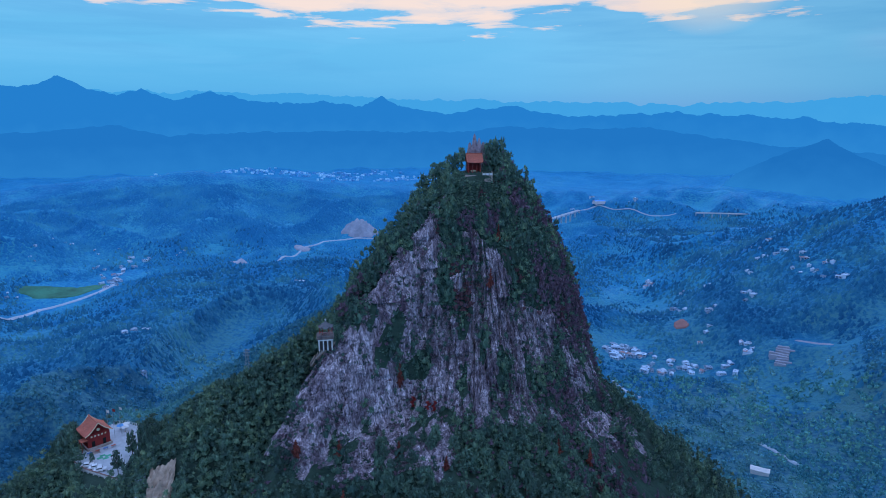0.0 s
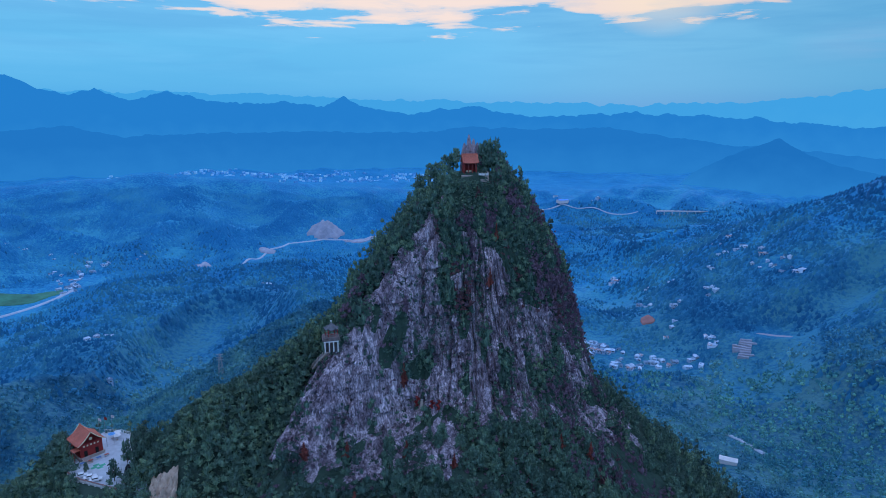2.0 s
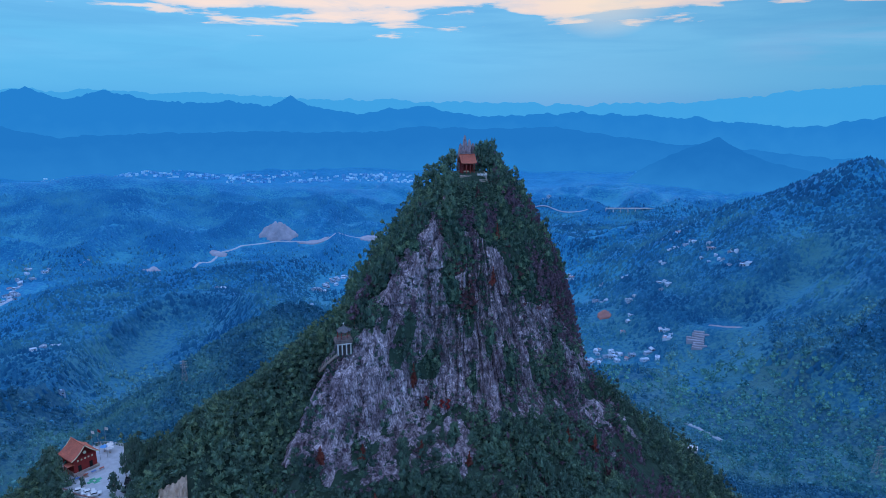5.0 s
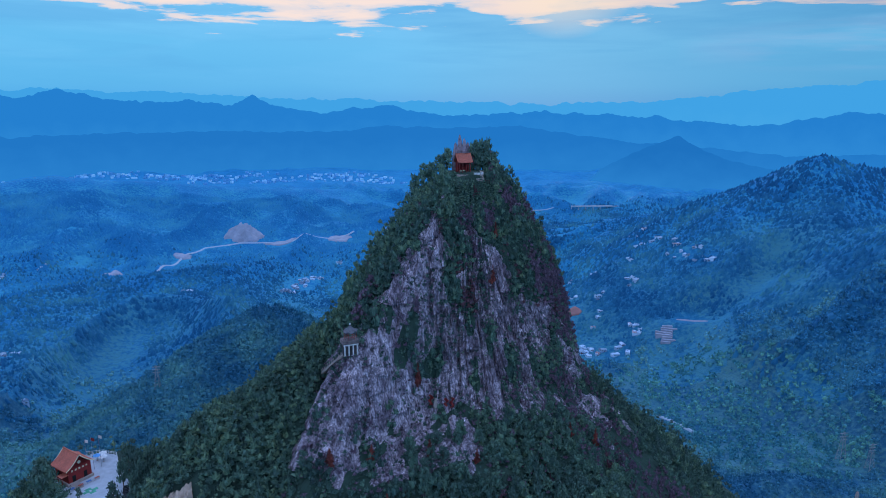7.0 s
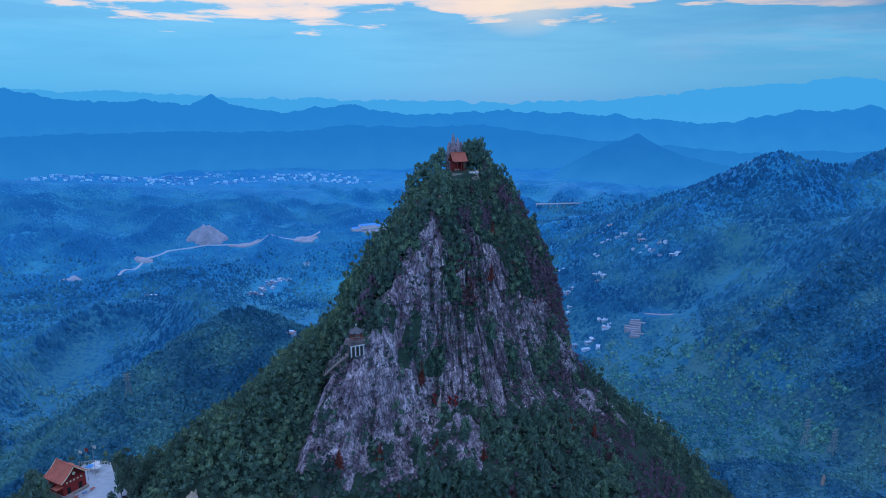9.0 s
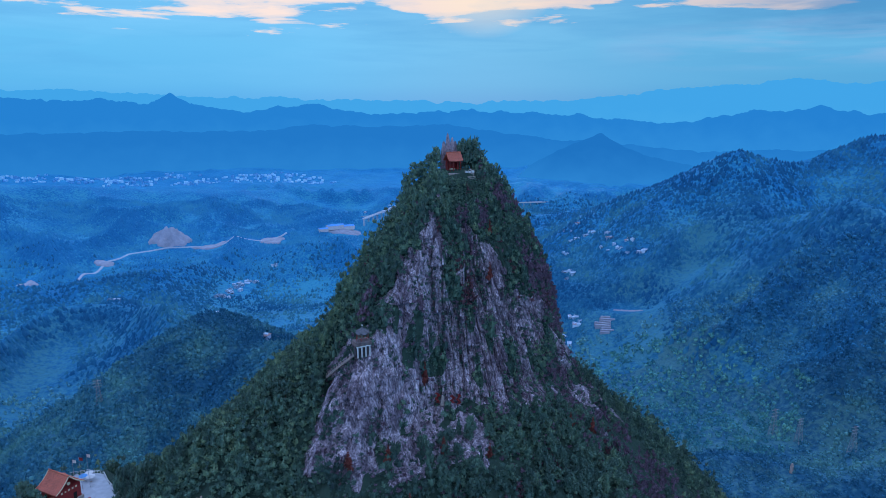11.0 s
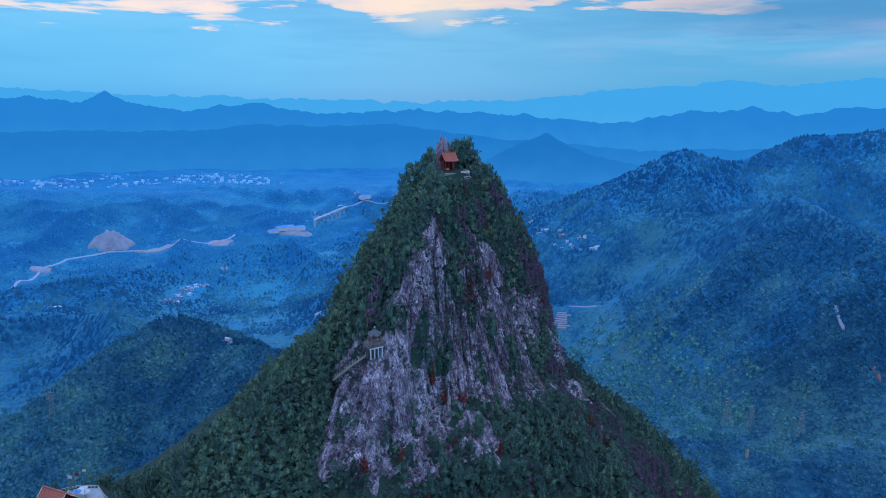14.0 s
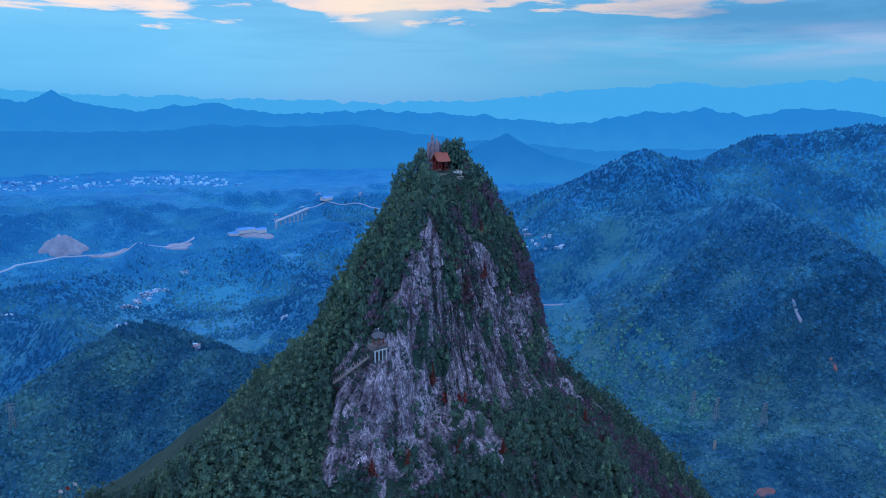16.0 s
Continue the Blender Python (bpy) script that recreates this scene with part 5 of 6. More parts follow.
for x, y, r in ((-121.6, 200.2, 28), (-119.0, 198.7, 24)):
    copy_thing(white_car, pose(x, y, COURT, 0, 0, r))
black_car = car(CAR_BLACK, "black")
black_car.matrix_basis = pose(-111.0, 205.5, COURT, 0, 0, 100)
copy_thing(black_car, pose(-109.6, 200.6, COURT, 0, 0, 80))

for k in range(4):
    tagged(part("ground_mat", bbox((1.9, 1.3, 0.06), (-123.6 + 1.2 * (k % 2) * 1.7, 207.0 + 1.7 * (k // 2), COURT + 0.035), 42), MAT_GREEN), "bright green mat laid on the court", "mat", "green mats")
bench_red = plain("painted_stall_red", (0.5, 0.12, 0.08))
bench_blue = plain("painted_stall_blue", (0.10, 0.22, 0.50))
for k in range(4):
    st = empty("stall_table", pose(-128.4 + 1.9 * k, 209.0 + 1.9 * k, COURT, 0, 0, 47.8), "small stall table with coloured cover before the temple", "table", "stalls before the temple")
    part("cover", bbox((1.5, 0.8, 0.12), (0, 0, 0.8), 0, 0.02), bench_red if k % 2 else bench_blue, st)
    for x in (-0.65, 0.65):
        for y in (-0.3, 0.3):
            part("leg", rod(0.04, (x, y, 0), (x, y, 0.76), 6), STEEL, st)
for x, y, c in ((-126.6, 227.6, TARP), (-124.2, 226.3, PALE), (-125.2, 228.9, PALE)):
    um = empty("parasol", pose(x, y, COURT), "open parasol standing on the temple court", "parasol", "court parasols")
    part("pole", rod(0.05, (0, 0, 0), (0, 0, 2.5), 6), STEEL, um)
    cn = part("canopy", tent_roof(8, 1.4, 0.55, 0.05, 0.0), c, um)
    cn.location = (0, 0, 2.0)
    part("base", rod(0.35, (0, 0, 0), (0, 0, 0.12), 10), STONE, um)

shelter = empty("tarpaulin_shelter", pose(-79.8, 206.0, 265.0, 0, 0, 20), "blue tarpaulin shelter among the spur trees", "shelter")
rr = part("cover", gable_roof(4.2, 4.2, 0.9, 0.06, 0.1, 4), TARP, shelter)
rr.location = (0, 0, 4.6)
for x in (-1.8, 1.8):
    for y in (-1.8, 1.8):
        part("pole", rod(0.07, (x, y, -3), (x, y, 4.7), 6), STEEL, shelter)

# yellowish rock cutting below the court, with its road
U, V = np.meshgrid(np.linspace(0, 1, 40), np.linspace(0, 1, 48))
X, Y = -91.5 + 9.0 * U - 3.5 * V, 171 + 15.0 * V
edge = np.minimum(np.minimum(U, 1 - U), np.minimum(V, 1 - V)) + 0.07 * fbm(X / 3, Y / 3, 0, 3, 611)
Zc = land(X, Y) + np.clip(edge * 22, -2.5, 1.6) + 1.3 * fbm(X / 1.6, Y / 2.2, 0, 4, 613) + 1.2 * np.abs(fbm(X / 0.9, Y / 3.5, 0, 3, 615))
tagged(mesh_np("rock_cutting", np.stack([X, Y, Zc], -1).reshape(-1, 3), grid_faces(48, 40), CLAY, shade=False), "bare yellowish rock cutting beside the spur road", "rock face", kind="structure")


# ---- trees of their own ----
def tree(seed, kind, mat, label, category="tree"):
    ob = empty("tree", pose(0, 0, 0), label, category)
    v, f = tuft_tree(seed, 380, kind, 15 if kind == "broad" else 9, 0.66)
    r = np.random.default_rng(seed)
    crown = mesh_np("crown", v, f, mat, ob, shade=False, tint=np.full(len(v), r.uniform(0.42, 0.58)))
    bm = rod(0.035, (0, 0, -0.12), (0, 0, 0.5), 7, 0.55)
    for k in range(5):
        a = k * 2.4 + seed
        rod(0.014, (0, 0, 0.18 + 0.06 * k), (0.2 * math.cos(a), 0.2 * math.sin(a), 0.42 + 0.07 * k), 5, 0.4, bm)
    part("trunk", bm, BARK, ob)
    return ob


def sized(x, y, z, s, h, r):
    return pose(x, y, z, 0, 0, r) @ Matrix.Diagonal((s, s, h, 1))


def put(ob, m):
    c = copy_thing(ob, m)
    c.matrix_basis = m
    return c


protos = [tree(500 + k, "broad", LEAF, "dark green broadleaf tree with dense uneven crown") for k in range(5)]
pines = [tree(520 + k, "conifer", LEAF, "slender dark green conifer on the slope") for k in range(3)]
RUST = plain("rust_red_needles", (0.26, 0.065, 0.05), 0.8, 0.2, 0.4, 0.6)
rusty = tree(540, "conifer", RUST, "rusty red dying conifer on the cliff")
bushy = tree(541, "broad", TWIG, "leafless grey brown bushy tree")
rt_ = np.random.default_rng(77)
# the summit
for x, y, z, s, h in ((20.2, 249.5, 356.0, 8.5, 14.5), (23.5, 250.5, 354.0, 7.0, 11.5), (18.0, 254.0, 357.0, 7.0, 12.5), (25.8, 247.5, 349.5, 6.0, 11.0), (4.8, 249.5, 356.0, 6.0, 9.0), (1.8, 248.0, 354.5, 6.0, 9.5),
                      (6.2, 254.0, 358.0, 5.5, 8.5), (-1.5, 247.0, 352.5, 5.5, 9.0), (-4.0, 250.0, 352.5, 6.0, 8.0), (-8.5, 246.0, 347.5, 4.5, 9.5), (3.6, 243.5, 351.5, 5.5, 6.5), (6.5, 240.0, 349.0, 5.5, 6.0),
                      (20.8, 243.0, 350.0, 5.0, 8.0), (8.4, 239.8, 349.8, 4.2, 5.0), (10.4, 239.2, 349.6, 4.4, 5.4), (12.4, 238.8, 349.2, 4.2, 5.2), (14.2, 238.2, 348.2, 4.0, 4.6), (6.8, 241.0, 350.6, 4.4, 5.4), (18.6, 239.2, 348.4, 4.2, 5.4), (16.4, 237.6, 346.6, 4.2, 4.8), (11.4, 237.8, 348.0, 4.4, 4.8), (10.5, 238.2, 347.6, 5.5, 7.0), (8.2, 238.8, 348.0, 5.0, 7.5), (13.0, 237.4, 345.5, 5.0, 5.5), (19.5, 237.8, 344.5, 5.0, 5.5), (15.6, 236.8, 344.0, 4.6, 5.0), (11.4, 237.0, 346.6, 4.6, 6.5), (18.6, 250.5, 354.0, 8.0, 14.0), (20.5, 252.5, 353.0, 8.5, 15.5), (22.0, 247.5, 352.0, 7.5, 12.5), (16.8, 252.5, 355.0, 6.5, 13.0), (25.0, 251.0, 350.0, 7.0, 12.0), (27.5, 249.0, 346.0, 6.0, 11.0), (23.5, 243.5, 347.5, 6.0, 10.0), (6.0, 241.5, 350.5, 5.0, 7.5), (0.0, 242.5, 349.0, 5.5, 6.5), (16.5, 257.0, 357.0, 6.0, 10.0), (22.0, 254.0, 355.0, 6.5, 11.0)):
    put(protos[rt_.integers(5)], sized(x, y, z, s, h, rt_.uniform(0, 360)))
# on the court and round it
for x, y, s, h in ((-112.6, 198.4, 4.6, 9.0), (-124.6, 204.0, 2.4, 5.0), (-108.5, 211.0, 5.5, 12.5), (-110.5, 215.5, 5.0, 12.0), (-106.0, 207.0, 5.5, 11.5), (-112.6, 208.6, 4.6, 11.0), (-113.6, 219.0, 4.6, 9.0), (-104.5, 213.0, 5.5, 12.0),
                   (-137.0, 207.5, 8.0, 11.5), (-139.5, 213.0, 8.0, 12.5), (-141.5, 219.0, 8.0, 12.5), (-133.5, 204.5, 5.5, 7.0), (-136.5, 211.5, 7.0, 12.0), (-144.0, 226.0, 6.5, 11.0)):
    put(protos[rt_.integers(5)], sized(x, y, min(ground_z(x, y), COURT) - 0.3, s, h, rt_.uniform(0, 360)))
# red and grey trees that stand out: bearing, height, how far out, width, height
for a, z, out, s, h in ((242.6, 263.0, 1.0, 5.0, 9.5), (240.0, 289.0, 1.5, 4.0, 9.0), (231.0, 276.5, 1.0, 5.0, 6.0), (236.5, 275.0, 1.5, 4.2, 6.0), (247.5, 273.5, 1.5, 4.2, 6.5), (272.5, 318.0, 1.0, 3.6, 7.5),
                         (281.0, 333.0, 1.0, 3.2, 7.0), (259.0, 271.0, 1.0, 3.6, 5.5), (292.0, 268.0, 1.0, 4.0, 6.5), (303.0, 262.0, 1.0, 4.0, 7.0)):
    put(rusty, sized(*on_peak(a, z, out), s, h, rt_.uniform(0, 360)))
for a, z, out, s, h in ((223.0, 311.0, 0.5, 5.5, 7.0), (222.0, 315.5, 0.5, 5.5, 7.0), (221.0, 320.0, 0.5, 5.0, 6.5), (325.0, 314.0, 0.5, 4.5, 6.0), (330.0, 327.0, 0.5, 4.5, 6.0), (212.0, 287.0, 0.5, 6.0, 5.5),
                         (318.0, 283.0, 0.5, 4.5, 6.5), (310.0, 276.0, 0.5, 5.0, 7.0), (300.0, 270.0, 0.5, 5.0, 6.0)):
    put(bushy, sized(*on_peak(a, z, out), s, h, rt_.uniform(0, 360)))
# the large trees on the shelf under the cliff and along the spur
made = 0
while made < 170:
    x, y = rt_.uniform(-25, 62), rt_.uniform(168, 205)
    a = math.degrees(math.atan2(y - AXIS[1], x - AXIS[0])) % 360
    zs = np.linspace(300, 215, 120)
    rr_ = flank(np.full(120, a), zs)
    z = float(np.interp(math.hypot(x - AXIS[0], y - AXIS[1]), rr_, zs))
    if z > 276 or z < 222:
        continue
    put(protos[rt_.integers(5)] if rt_.uniform() < 0.85 else pines[rt_.integers(3)], sized(x, y, z - 0.5, rt_.uniform(3.6, 5.6), rt_.uniform(4.5, 7.5), rt_.uniform(0, 360)))
    made += 1
for k in range(70):
    t = rt_.uniform(0, 1)
    x, y = -62 - 44 * t + rt_.normal(0, 2), 206 + rt_.normal(0, 6)
    put(protos[rt_.integers(5)], sized(x, y, ground_z(x, y) - 0.4, rt_.uniform(4, 6.5), rt_.uniform(6, 9.5), rt_.uniform(0, 360)))
for o in (*protos, *pines, rusty, bushy):
    for c in list(o.children_recursive):
        bpy.data.objects.remove(c)
    bpy.data.objects.remove(o)


# ---- the valley's houses, roads and works ----
def house(w, d, h, gable, near=True):
    ob = empty("house", pose(0, 0, 0), "pale walled village house in the valley", "house", "village houses")
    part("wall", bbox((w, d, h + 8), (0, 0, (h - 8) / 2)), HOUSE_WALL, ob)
    if gable:
        r = part("roof", gable_roof(w + 1, d + 1, w * 0.28, 0.25, 0.0, 3), HOUSE_ROOF, ob)
        r.location = (0, 0, h)
    else:
        r = part("roof", bbox((w + 0.8, d + 0.8, 0.5), (0, 0, h + 0.25), 0, 0.1), HOUSE_ROOF, ob)
        part("stair_head", bbox((w * 0.3, d * 0.35, 1.4), (w * 0.2, d * 0.15, h + 1.2)), HOUSE_WALL, r)
    if near:
        for k in range(3):
            part("window", bbox((w * 0.16, 0.12, 1.6), (-w * 0.3 + w * 0.3 * k, -d / 2 - 0.04, h * 0.6)), GLASS, ob)
        part("door", bbox((1.3, 0.12, 2.3), (w * 0.1, -d / 2 - 0.04, 1.15)), DARK, ob)
    return ob


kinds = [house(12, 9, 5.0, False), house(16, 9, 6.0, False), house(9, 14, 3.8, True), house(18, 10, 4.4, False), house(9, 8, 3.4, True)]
rh = np.random.default_rng(5)


def hamlet(spots, spread, count, which, size=0.68):
    for x, y in spots:
        for k in range(count):
            hx, hy = x + rh.normal(0, spread) * (k > 0), y + rh.normal(0, spread) * (k > 0)
            o = copy_thing(which[rh.integers(len(which))], pose(hx, hy, float(np.min(land(hx + np.array([0, 5, -5, 0, 0]), hy + np.array([0, 0, 0, 5, -5])))) + 1.0, 0, 0, rh.uniform(-60, 60)))
            s_ = size * rh.uniform(0.75, 1.25)
            o.matrix_basis = o.matrix_basis @ Matrix.Diagonal((s_, s_, s_, 1))


hamlet([(259, 984), (271, 973), (285, 974), (302, 989), (310, 967), (261, 953), (278, 985), (268, 962)], 9, 5, kinds)
hamlet([(299, 912), (321, 902), (345, 939), (356, 920), (368, 918), (381, 901), (395, 908), (403, 884), (377, 925), (319, 937), (416, 900), (463, 916), (341, 913)], 9, 3, kinds)
hamlet([(431, 1335), (437, 1350), (450, 1058), (429, 1112), (630, 1061), (628, 1084), (645, 1067), (631, 1170), (610, 1225), (455, 938), (426, 1001)], 12, 3, kinds)
hamlet([(-793, 1457), (-773, 1393), (-801, 1500), (-785, 1430), (-780, 1410)], 14, 5, kinds)
hamlet([(-932, 1613), (-992, 1582), (-998, 1455), (-723, 1629), (-781, 1592), (-827, 1594), (-868, 1508), (-920, 1283)], 20, 3, kinds)
hamlet([(511, 1056), (527, 1078), (619, 1022), (634, 1003), (560, 1150), (592, 1192), (642, 1132), (505, 1190), (470, 1240)], 9, 2, kinds)
hamlet([(-501, 923), (-502, 952), (-513, 1007), (-396, 758), (-317, 1306), (118, 1092), (-136, 1267), (-44, 701)], 7, 2, kinds)
hamlet([(-127, 1393), (-111, 1419), (-100, 1449), (-88, 1463), (-71, 1482), (-14, 1539)], 11, 5, kinds)
hamlet([(342, 2260), (448, 2300), (568, 2439), (690, 2360), (592, 2495)], 30, 2, kinds, 1.0)
# the far town: hundreds of pale blocks too small to pick apart
bm = bmesh.new()
for k in range(620):
    u = rh.uniform(0, 1)
    tx, ty = -2250 + 2600 * u + rh.normal(0, 60), 4060 - 500 * u + rh.normal(0, 130) + 60 * math.sin(u * 30)
    if fbm(np.array([tx / 220]), np.array([ty / 220]), 0, 2, 61)[0] < -0.25:
        continue
    w, d_, h = rh.uniform(8, 22), rh.uniform(7, 14), rh.uniform(2, 6)
    bmesh.ops.create_cube(bm, size=1.0, matrix=pose(tx, ty, ground_z(tx, ty) + h / 2 + 1, 0, 0, rh.uniform(-40, 40)) @ Matrix.Diagonal((w, d_, h + 10, 1)))
# town walls painted haze blue
TOWN = varied(material("hazed_town_walls", (0.5, 0.7, 0.9), 0.85, 0.3), [(0.2, (0.13, 0.42, 0.70)), (0.5, (0.25, 0.60, 0.86)), (0.85, (0.50, 0.84, 0.98))], 0.1, 2, island=1.1)
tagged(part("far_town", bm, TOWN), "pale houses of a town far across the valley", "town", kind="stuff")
for o in kinds:
    for c in list(o.children_recursive):
        bpy.data.objects.remove(c)
    bpy.data.objects.remove(o)


def patch(name, x0, y0, rx, ry, turn, mat, label, category, dome=0.0, lift=2.0, seed=1, steps=0):
    """An irregular piece of open ground laid over the land."""
    k, a = np.meshgrid(np.linspace(0, 1, 14), np.linspace(0, 2 * np.pi, 40, endpoint=False), indexing="ij")
    edge = 1 + 0.28 * fbm(np.cos(a) * 1.6 + seed, np.sin(a) * 1.6, 0, 3, seed)
    px, py = rx * k * edge * np.cos(a), ry * k * edge * np.sin(a)
    ca_, sa_ = math.cos(radians(turn)), math.sin(radians(turn))
    x, y = x0 + px * ca_ - py * sa_, y0 + px * sa_ + py * ca_
    up = dome * (1 - k * k) * (1 + 0.5 * fbm(x / 14, y / 14, 0, 3, seed + 60))
    if steps:
        up = np.floor(up / dome * steps) * dome / steps
    z = land(x, y) + up + np.where(k < 0.99, lift, -lift)
    ob = mesh_np(name, np.stack([x, y, z], -1).reshape(-1, 3), grid_faces(14, 40, True), mat, shade=False)
    return tagged(ob, label, category, kind="structure")


def lane(name, pts, width, mat, label, lift=2.2):
    pts = [Vector(p) for p in pts]
    dense = [a.lerp(b, k / 12) for a, b in zip(pts, pts[1:]) for k in range(12)] + [pts[-1]]
    zs = land(np.array([p.x for p in dense]), np.array([p.y for p in dense]))
    v = []
    for i, p in enumerate(dense):
        d_ = (dense[min(i + 1, len(dense) - 1)] - dense[max(i - 1, 0)]).normalized()
        s_ = Vector((-d_.y, d_.x)) * width / 2
        for q, low in ((p - s_ * 1.3, 3.0), (p - s_, 0), (p + s_, 0), (p + s_ * 1.3, 3.0)):
            v.append((q.x, q.y, zs[i] + lift - low))
    ob = mesh_np(name, np.array(v), grid_faces(len(dense), 4), mat, shade=False)
    return tagged(ob, label, "road", kind="structure")


patch("quarry_mound", -285, 1940, 56, 44, 0, EARTH, "pale pinkish bare quarry mound", "quarry", 26, 2.0, 3)
patch("quarry_floor", -173, 1889, 52, 14, 0, EARTH, "pale bare quarry floor", "quarry", 0, 2.5, 4)
patch("quarry_floor", -2, 1909, 40, 34, 20, EARTH, "pale bare quarry floor", "quarry", 0, 2.5, 5)
patch("earthworks", -424, 1780, 22, 16, 0, EARTH, "pale bare earthworks beside the road", "quarry", 4, 2.0, 6)
patch("small_quarry", -540, 1570, 24, 24, 0, EARTH, "small pinkish bare quarry", "quarry", 8, 2.0, 7)
terr = empty("terraced_quarry", pose(482, 872, ground_z(482, 872), 0, 0, -30), "pinkish terraced quarry slope cut in narrow benches", "quarry")
for k in range(8):
    bw = 25 - 2.4 * abs(k - 4) + 5 * math.sin(k * 2.3)
    part("bench", bbox((bw, 3.6, 14), (4 * math.sin(k * 1.3), 4.4 * k - 14, 2.3 * k - 10), 10 * math.sin(k * 1.1), 0.5), EARTH, terr)
patch("quarry_yard", 538, 892, 22, 5, -30, EARTH, "bare levelled yard above the quarry", "quarry", 0, 1.0, 9)
patch("red_earth_yard", 398, 1046, 12, 13, 0, REDEARTH, "red earth building yard", "yard", 2, 2.0, 10)
lane("hill_track", [(-208, 1146), (-201, 1128), (-191, 1102), (-186, 1100), (-178, 1122), (-170, 1148)], 5, EARTH, "pale hairpin track on the wooded hill", 3.0)
for k in range(5):
    lane("track_bench", [(-199 + 2 * k, 1140 - 8 * k), (-180 - 1.5 * k, 1140 - 8 * k)], 2.2, EARTH, "narrow bare bench inside the hairpin track", 2.2)
patch("slope_scar", 630, 502, 1.8, 13, -25, EARTH, "pale bare scar on the wooded slope", "clearing", 0.5, 2.0, 21)
patch("slope_scar", 594, 428, 2.2, 9, -30, REDEARTH, "reddish bare scar on the wooded slope", "clearing", 0.5, 2.0, 22)
patch("paddy_field", -872, 1330, 85, 36, 20, MEADOW, "light green paddy fields beside the village", "field", 0, 1.2, 12)
patch("paddy_field", -822, 1362, 50, 18, 30, MEADOW, "light green paddy fields beside the road", "field", 0, 1.2, 13)
patch("works_yard", 215, 1975, 66, 36, 0, EARTH, "bare yard of the blue roofed works", "yard", 0, 2.2, 14)
patch("red_roof_yard", 402, 360, 11, 4, -20, REDEARTH, "red earth yard in the near valley", "yard", 0, 0.8, 15)
lane("valley_road", VALLEY_ROAD, 9, ROAD, "pale concrete valley road", 2.0)
lane("quarry_road", QUARRY_ROAD, 5, ROAD, "pale quarry road across the valley", 2.5)
lane("far_road", FAR_ROAD, 4, ROAD, "pale road beyond the viaduct", 3.0)
lane("side_road", [(240, 870), (248, 849), (253, 822), (262, 805)], 4, ROAD, "pale lane below the peak", 1.5)
lane("spur_road", [(-98, 186), (-95, 179), (-92.5, 172), (-89, 165)], 3.0, ROAD, "pale concrete road below the rock cutting", 1.2)
lane("farm_road", [(362, 680), (369, 660), (373, 643), (380, 625)], 4, ROAD, "pale farm road in the valley", 1.5)


def viaduct(a, b, height, spans, label):
    ob = empty("viaduct", pose(0, 0, 0), label, "bridge")
    A_, B_ = Vector(a), Vector(b)
    L = (B_ - A_).length
    ang_ = math.degrees(math.atan2(B_.y - A_.y, B_.x - A_.x))
    mid = (A_ + B_) / 2
    part("deck", bbox((L, 11, 2.2), (mid.x, mid.y, height), ang_), ROAD, ob)
    for s_ in (-5.3, 5.3):
        off = Vector((-math.sin(radians(ang_)), math.cos(radians(ang_)))) * s_
        part("parapet", bbox((L, 0.5, 1.4), (mid.x + off.x, mid.y + off.y, height + 1.8), ang_), PALE, ob)
    for k in range(spans + 1):
        p = A_.lerp(B_, k / spans)
        part("pier", bbox((2.4, 6, 60), (p.x, p.y, height - 31), ang_, 0.2), ROAD, ob)
    return ob


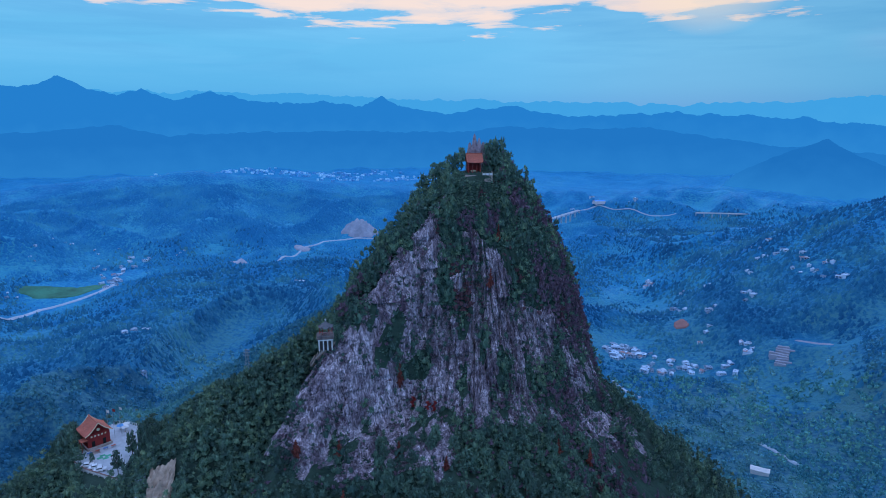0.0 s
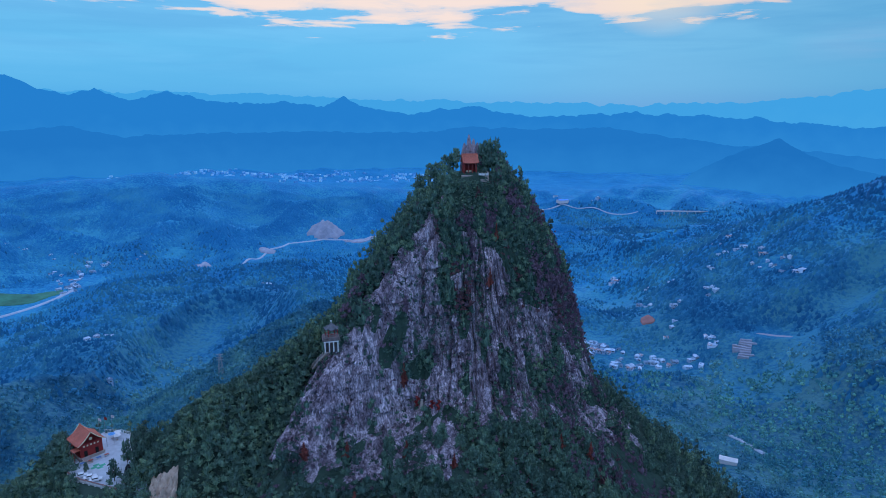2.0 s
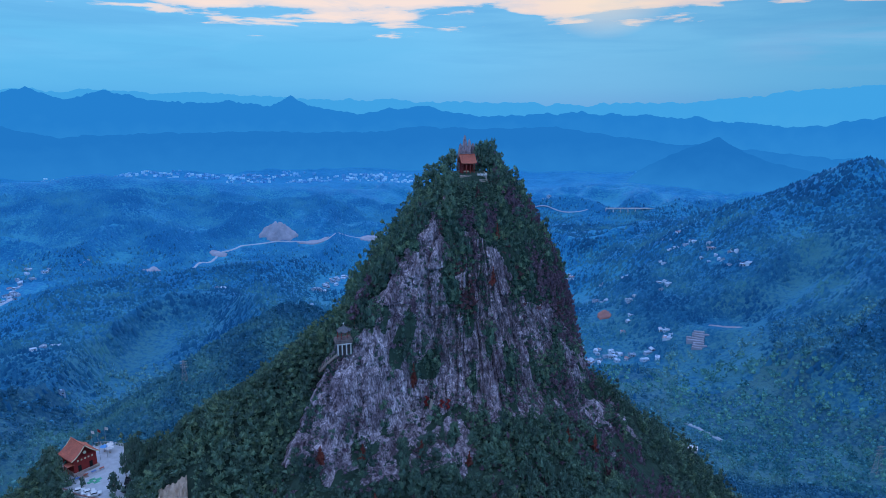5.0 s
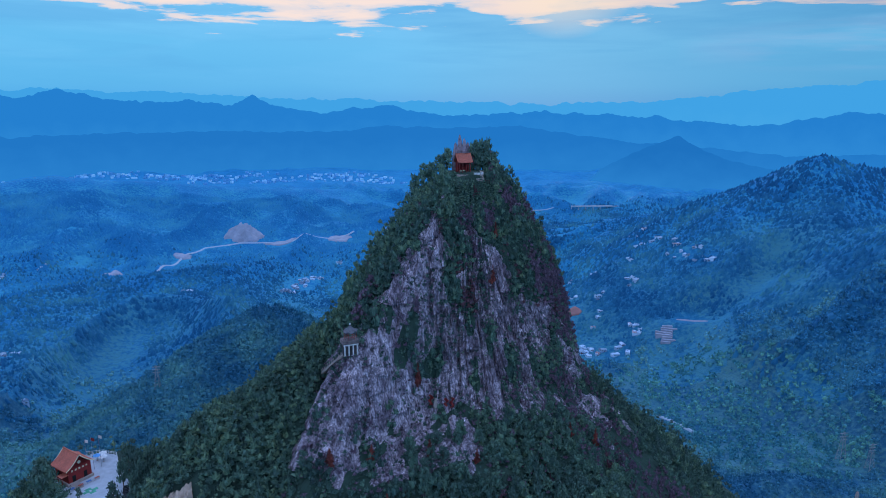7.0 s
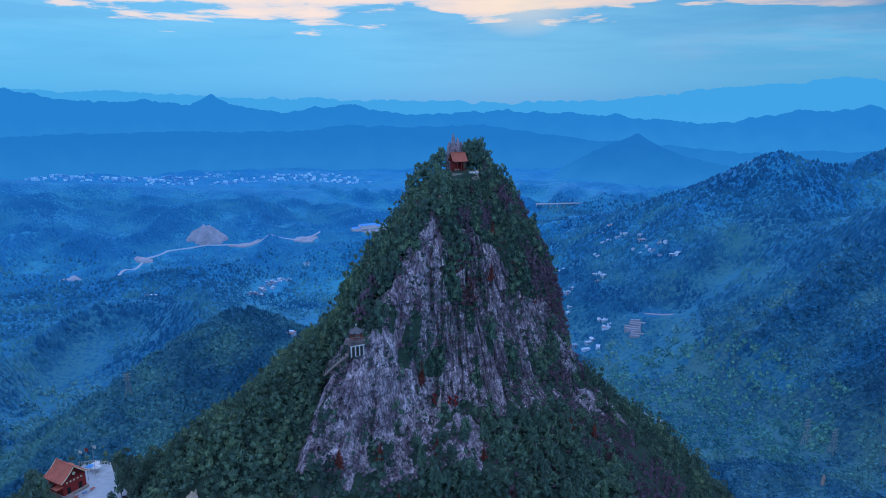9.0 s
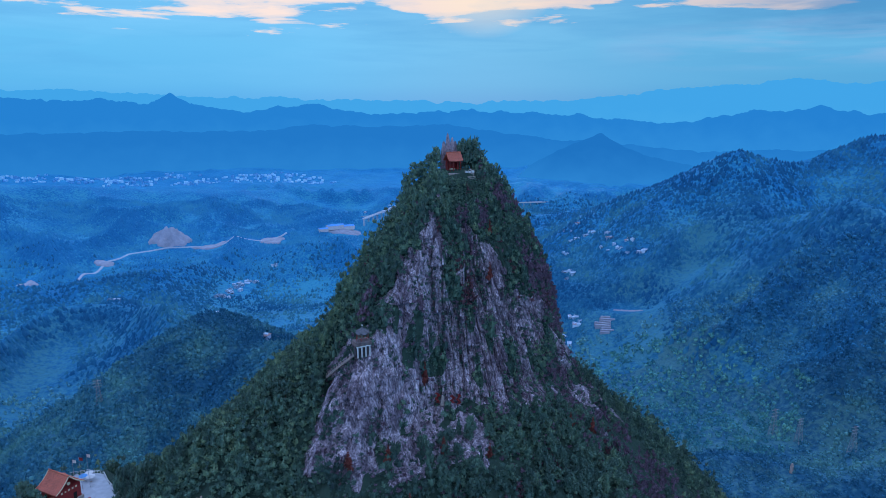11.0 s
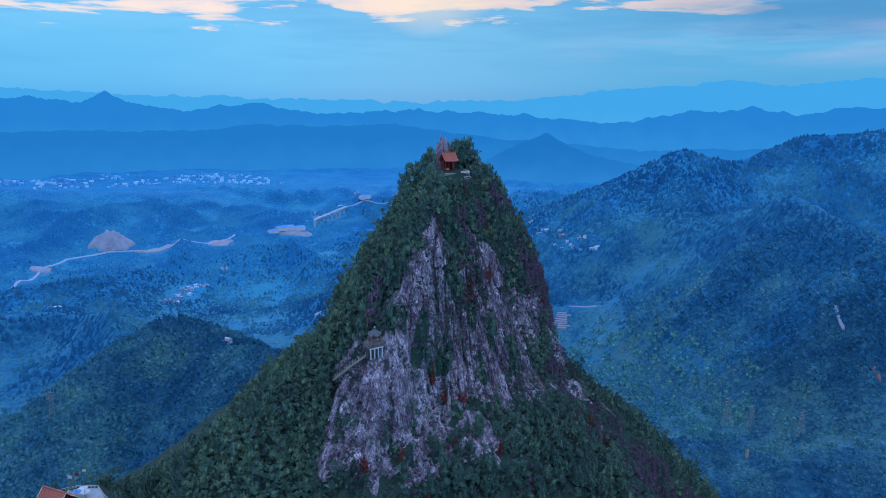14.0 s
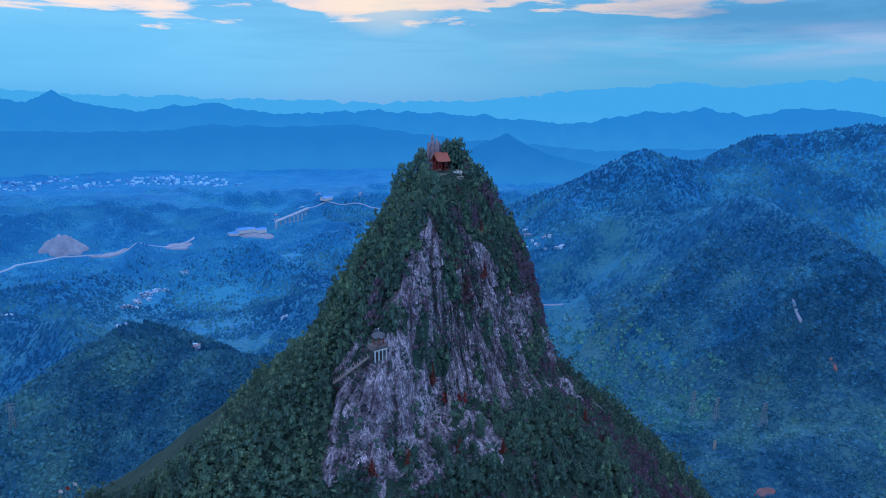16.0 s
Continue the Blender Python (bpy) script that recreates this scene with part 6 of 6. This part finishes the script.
viaduct((850, 2180), (1090, 2150), 36, 9, "long pale concrete road viaduct on slim piers")
viaduct((300, 2050), (470, 2298), 26, 8, "pale concrete highway viaduct near the works")
for x, y, w, d_, h in ((195, 1982, 52, 24, 12), (238, 1996, 36, 24, 12), (156, 1966, 28, 18, 10), (562, 2389, 40, 26, 12)):
    wk = empty("works_hall", pose(x, y, ground_z(x, y) + 2, 0, 0, 14), "long works hall with bright blue sheet roof", "hall", "works halls")
    part("wall", bbox((w, d_, h), (0, 0, h / 2 - 1)), PALE, wk)
    r = part("roof", gable_roof(d_ + 1, w + 1, d_ * 0.14, 0.3, 0, 12), BLUE_ROOF, wk)
    r.matrix_local = pose(0, 0, h - 1, 0, 0, 90)
fac = empty("factory", pose(-2075, 4130, ground_z(-2075, 4130), 0, 0, 26), "long white factory hall far across the valley", "factory")
part("wall", bbox((170, 50, 24), (0, 0, 8)), PALE, fac)
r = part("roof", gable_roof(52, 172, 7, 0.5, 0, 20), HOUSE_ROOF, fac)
r.matrix_local = pose(0, 0, 20, 0, 0, 90)
shed = empty("greenhouse_shed", pose(333, 616, ground_z(333, 616), 0, 0, -30), "low white shed with pale curved roof in the valley", "shed")
part("wall", bbox((18, 9, 5), (0, 0, 2)), PALE, shed)
r = part("roof", gable_roof(10, 19, 2.0, 0.2, 0, 10), PALE, shed)
r.matrix_local = pose(0, 0, 4.5, 0, 0, 90)


def pylon(x, y, h, label, arms=True):
    ob = empty("power_pylon", pose(x, y, ground_z(x, y)), label, "pylon", "power pylons")
    w = h * 0.11
    for sx_, sy_ in ((-1, -1), (1, -1), (1, 1), (-1, 1)):
        part("leg", rod(0.22, (sx_ * w, sy_ * w, -2), (sx_ * 0.5, sy_ * 0.5, h), 5), STEEL, ob)
    lv = 7
    for k in range(lv):
        z0, z1 = h * k / lv, h * (k + 1) / lv
        r0, r1 = w + (0.5 - w) * k / lv, w + (0.5 - w) * (k + 1) / lv
        for s_ in (-1, 1):
            part("brace", rod(0.12, (-r0, s_ * r0, z0), (r1, s_ * r1, z1), 4), STEEL, ob)
            part("brace", rod(0.12, (s_ * r0, r0, z0), (s_ * r1, -r1, z1), 4), STEEL, ob)
    if arms:
        for f_ in (0.72, 0.84, 0.95):
            part("cross_arm", bbox((h * 0.28, 0.5, 0.6), (0, 0, h * f_)), STEEL, ob)
    return ob


pylon(-209, 617, 24, "grey lattice power pylon on the wooded foothill")
pylon(502, 439, 30, "grey lattice power pylon on the wooded slope")
pylon(474, 511, 32, "grey lattice power pylon on the wooded slope")
pylon(486, 488, 28, "grey lattice power pylon on the wooded slope")
spire("valley_crag", (404, 420, 44), 13, 4.5, 91, STONE, "pale rock crag among the valley trees")
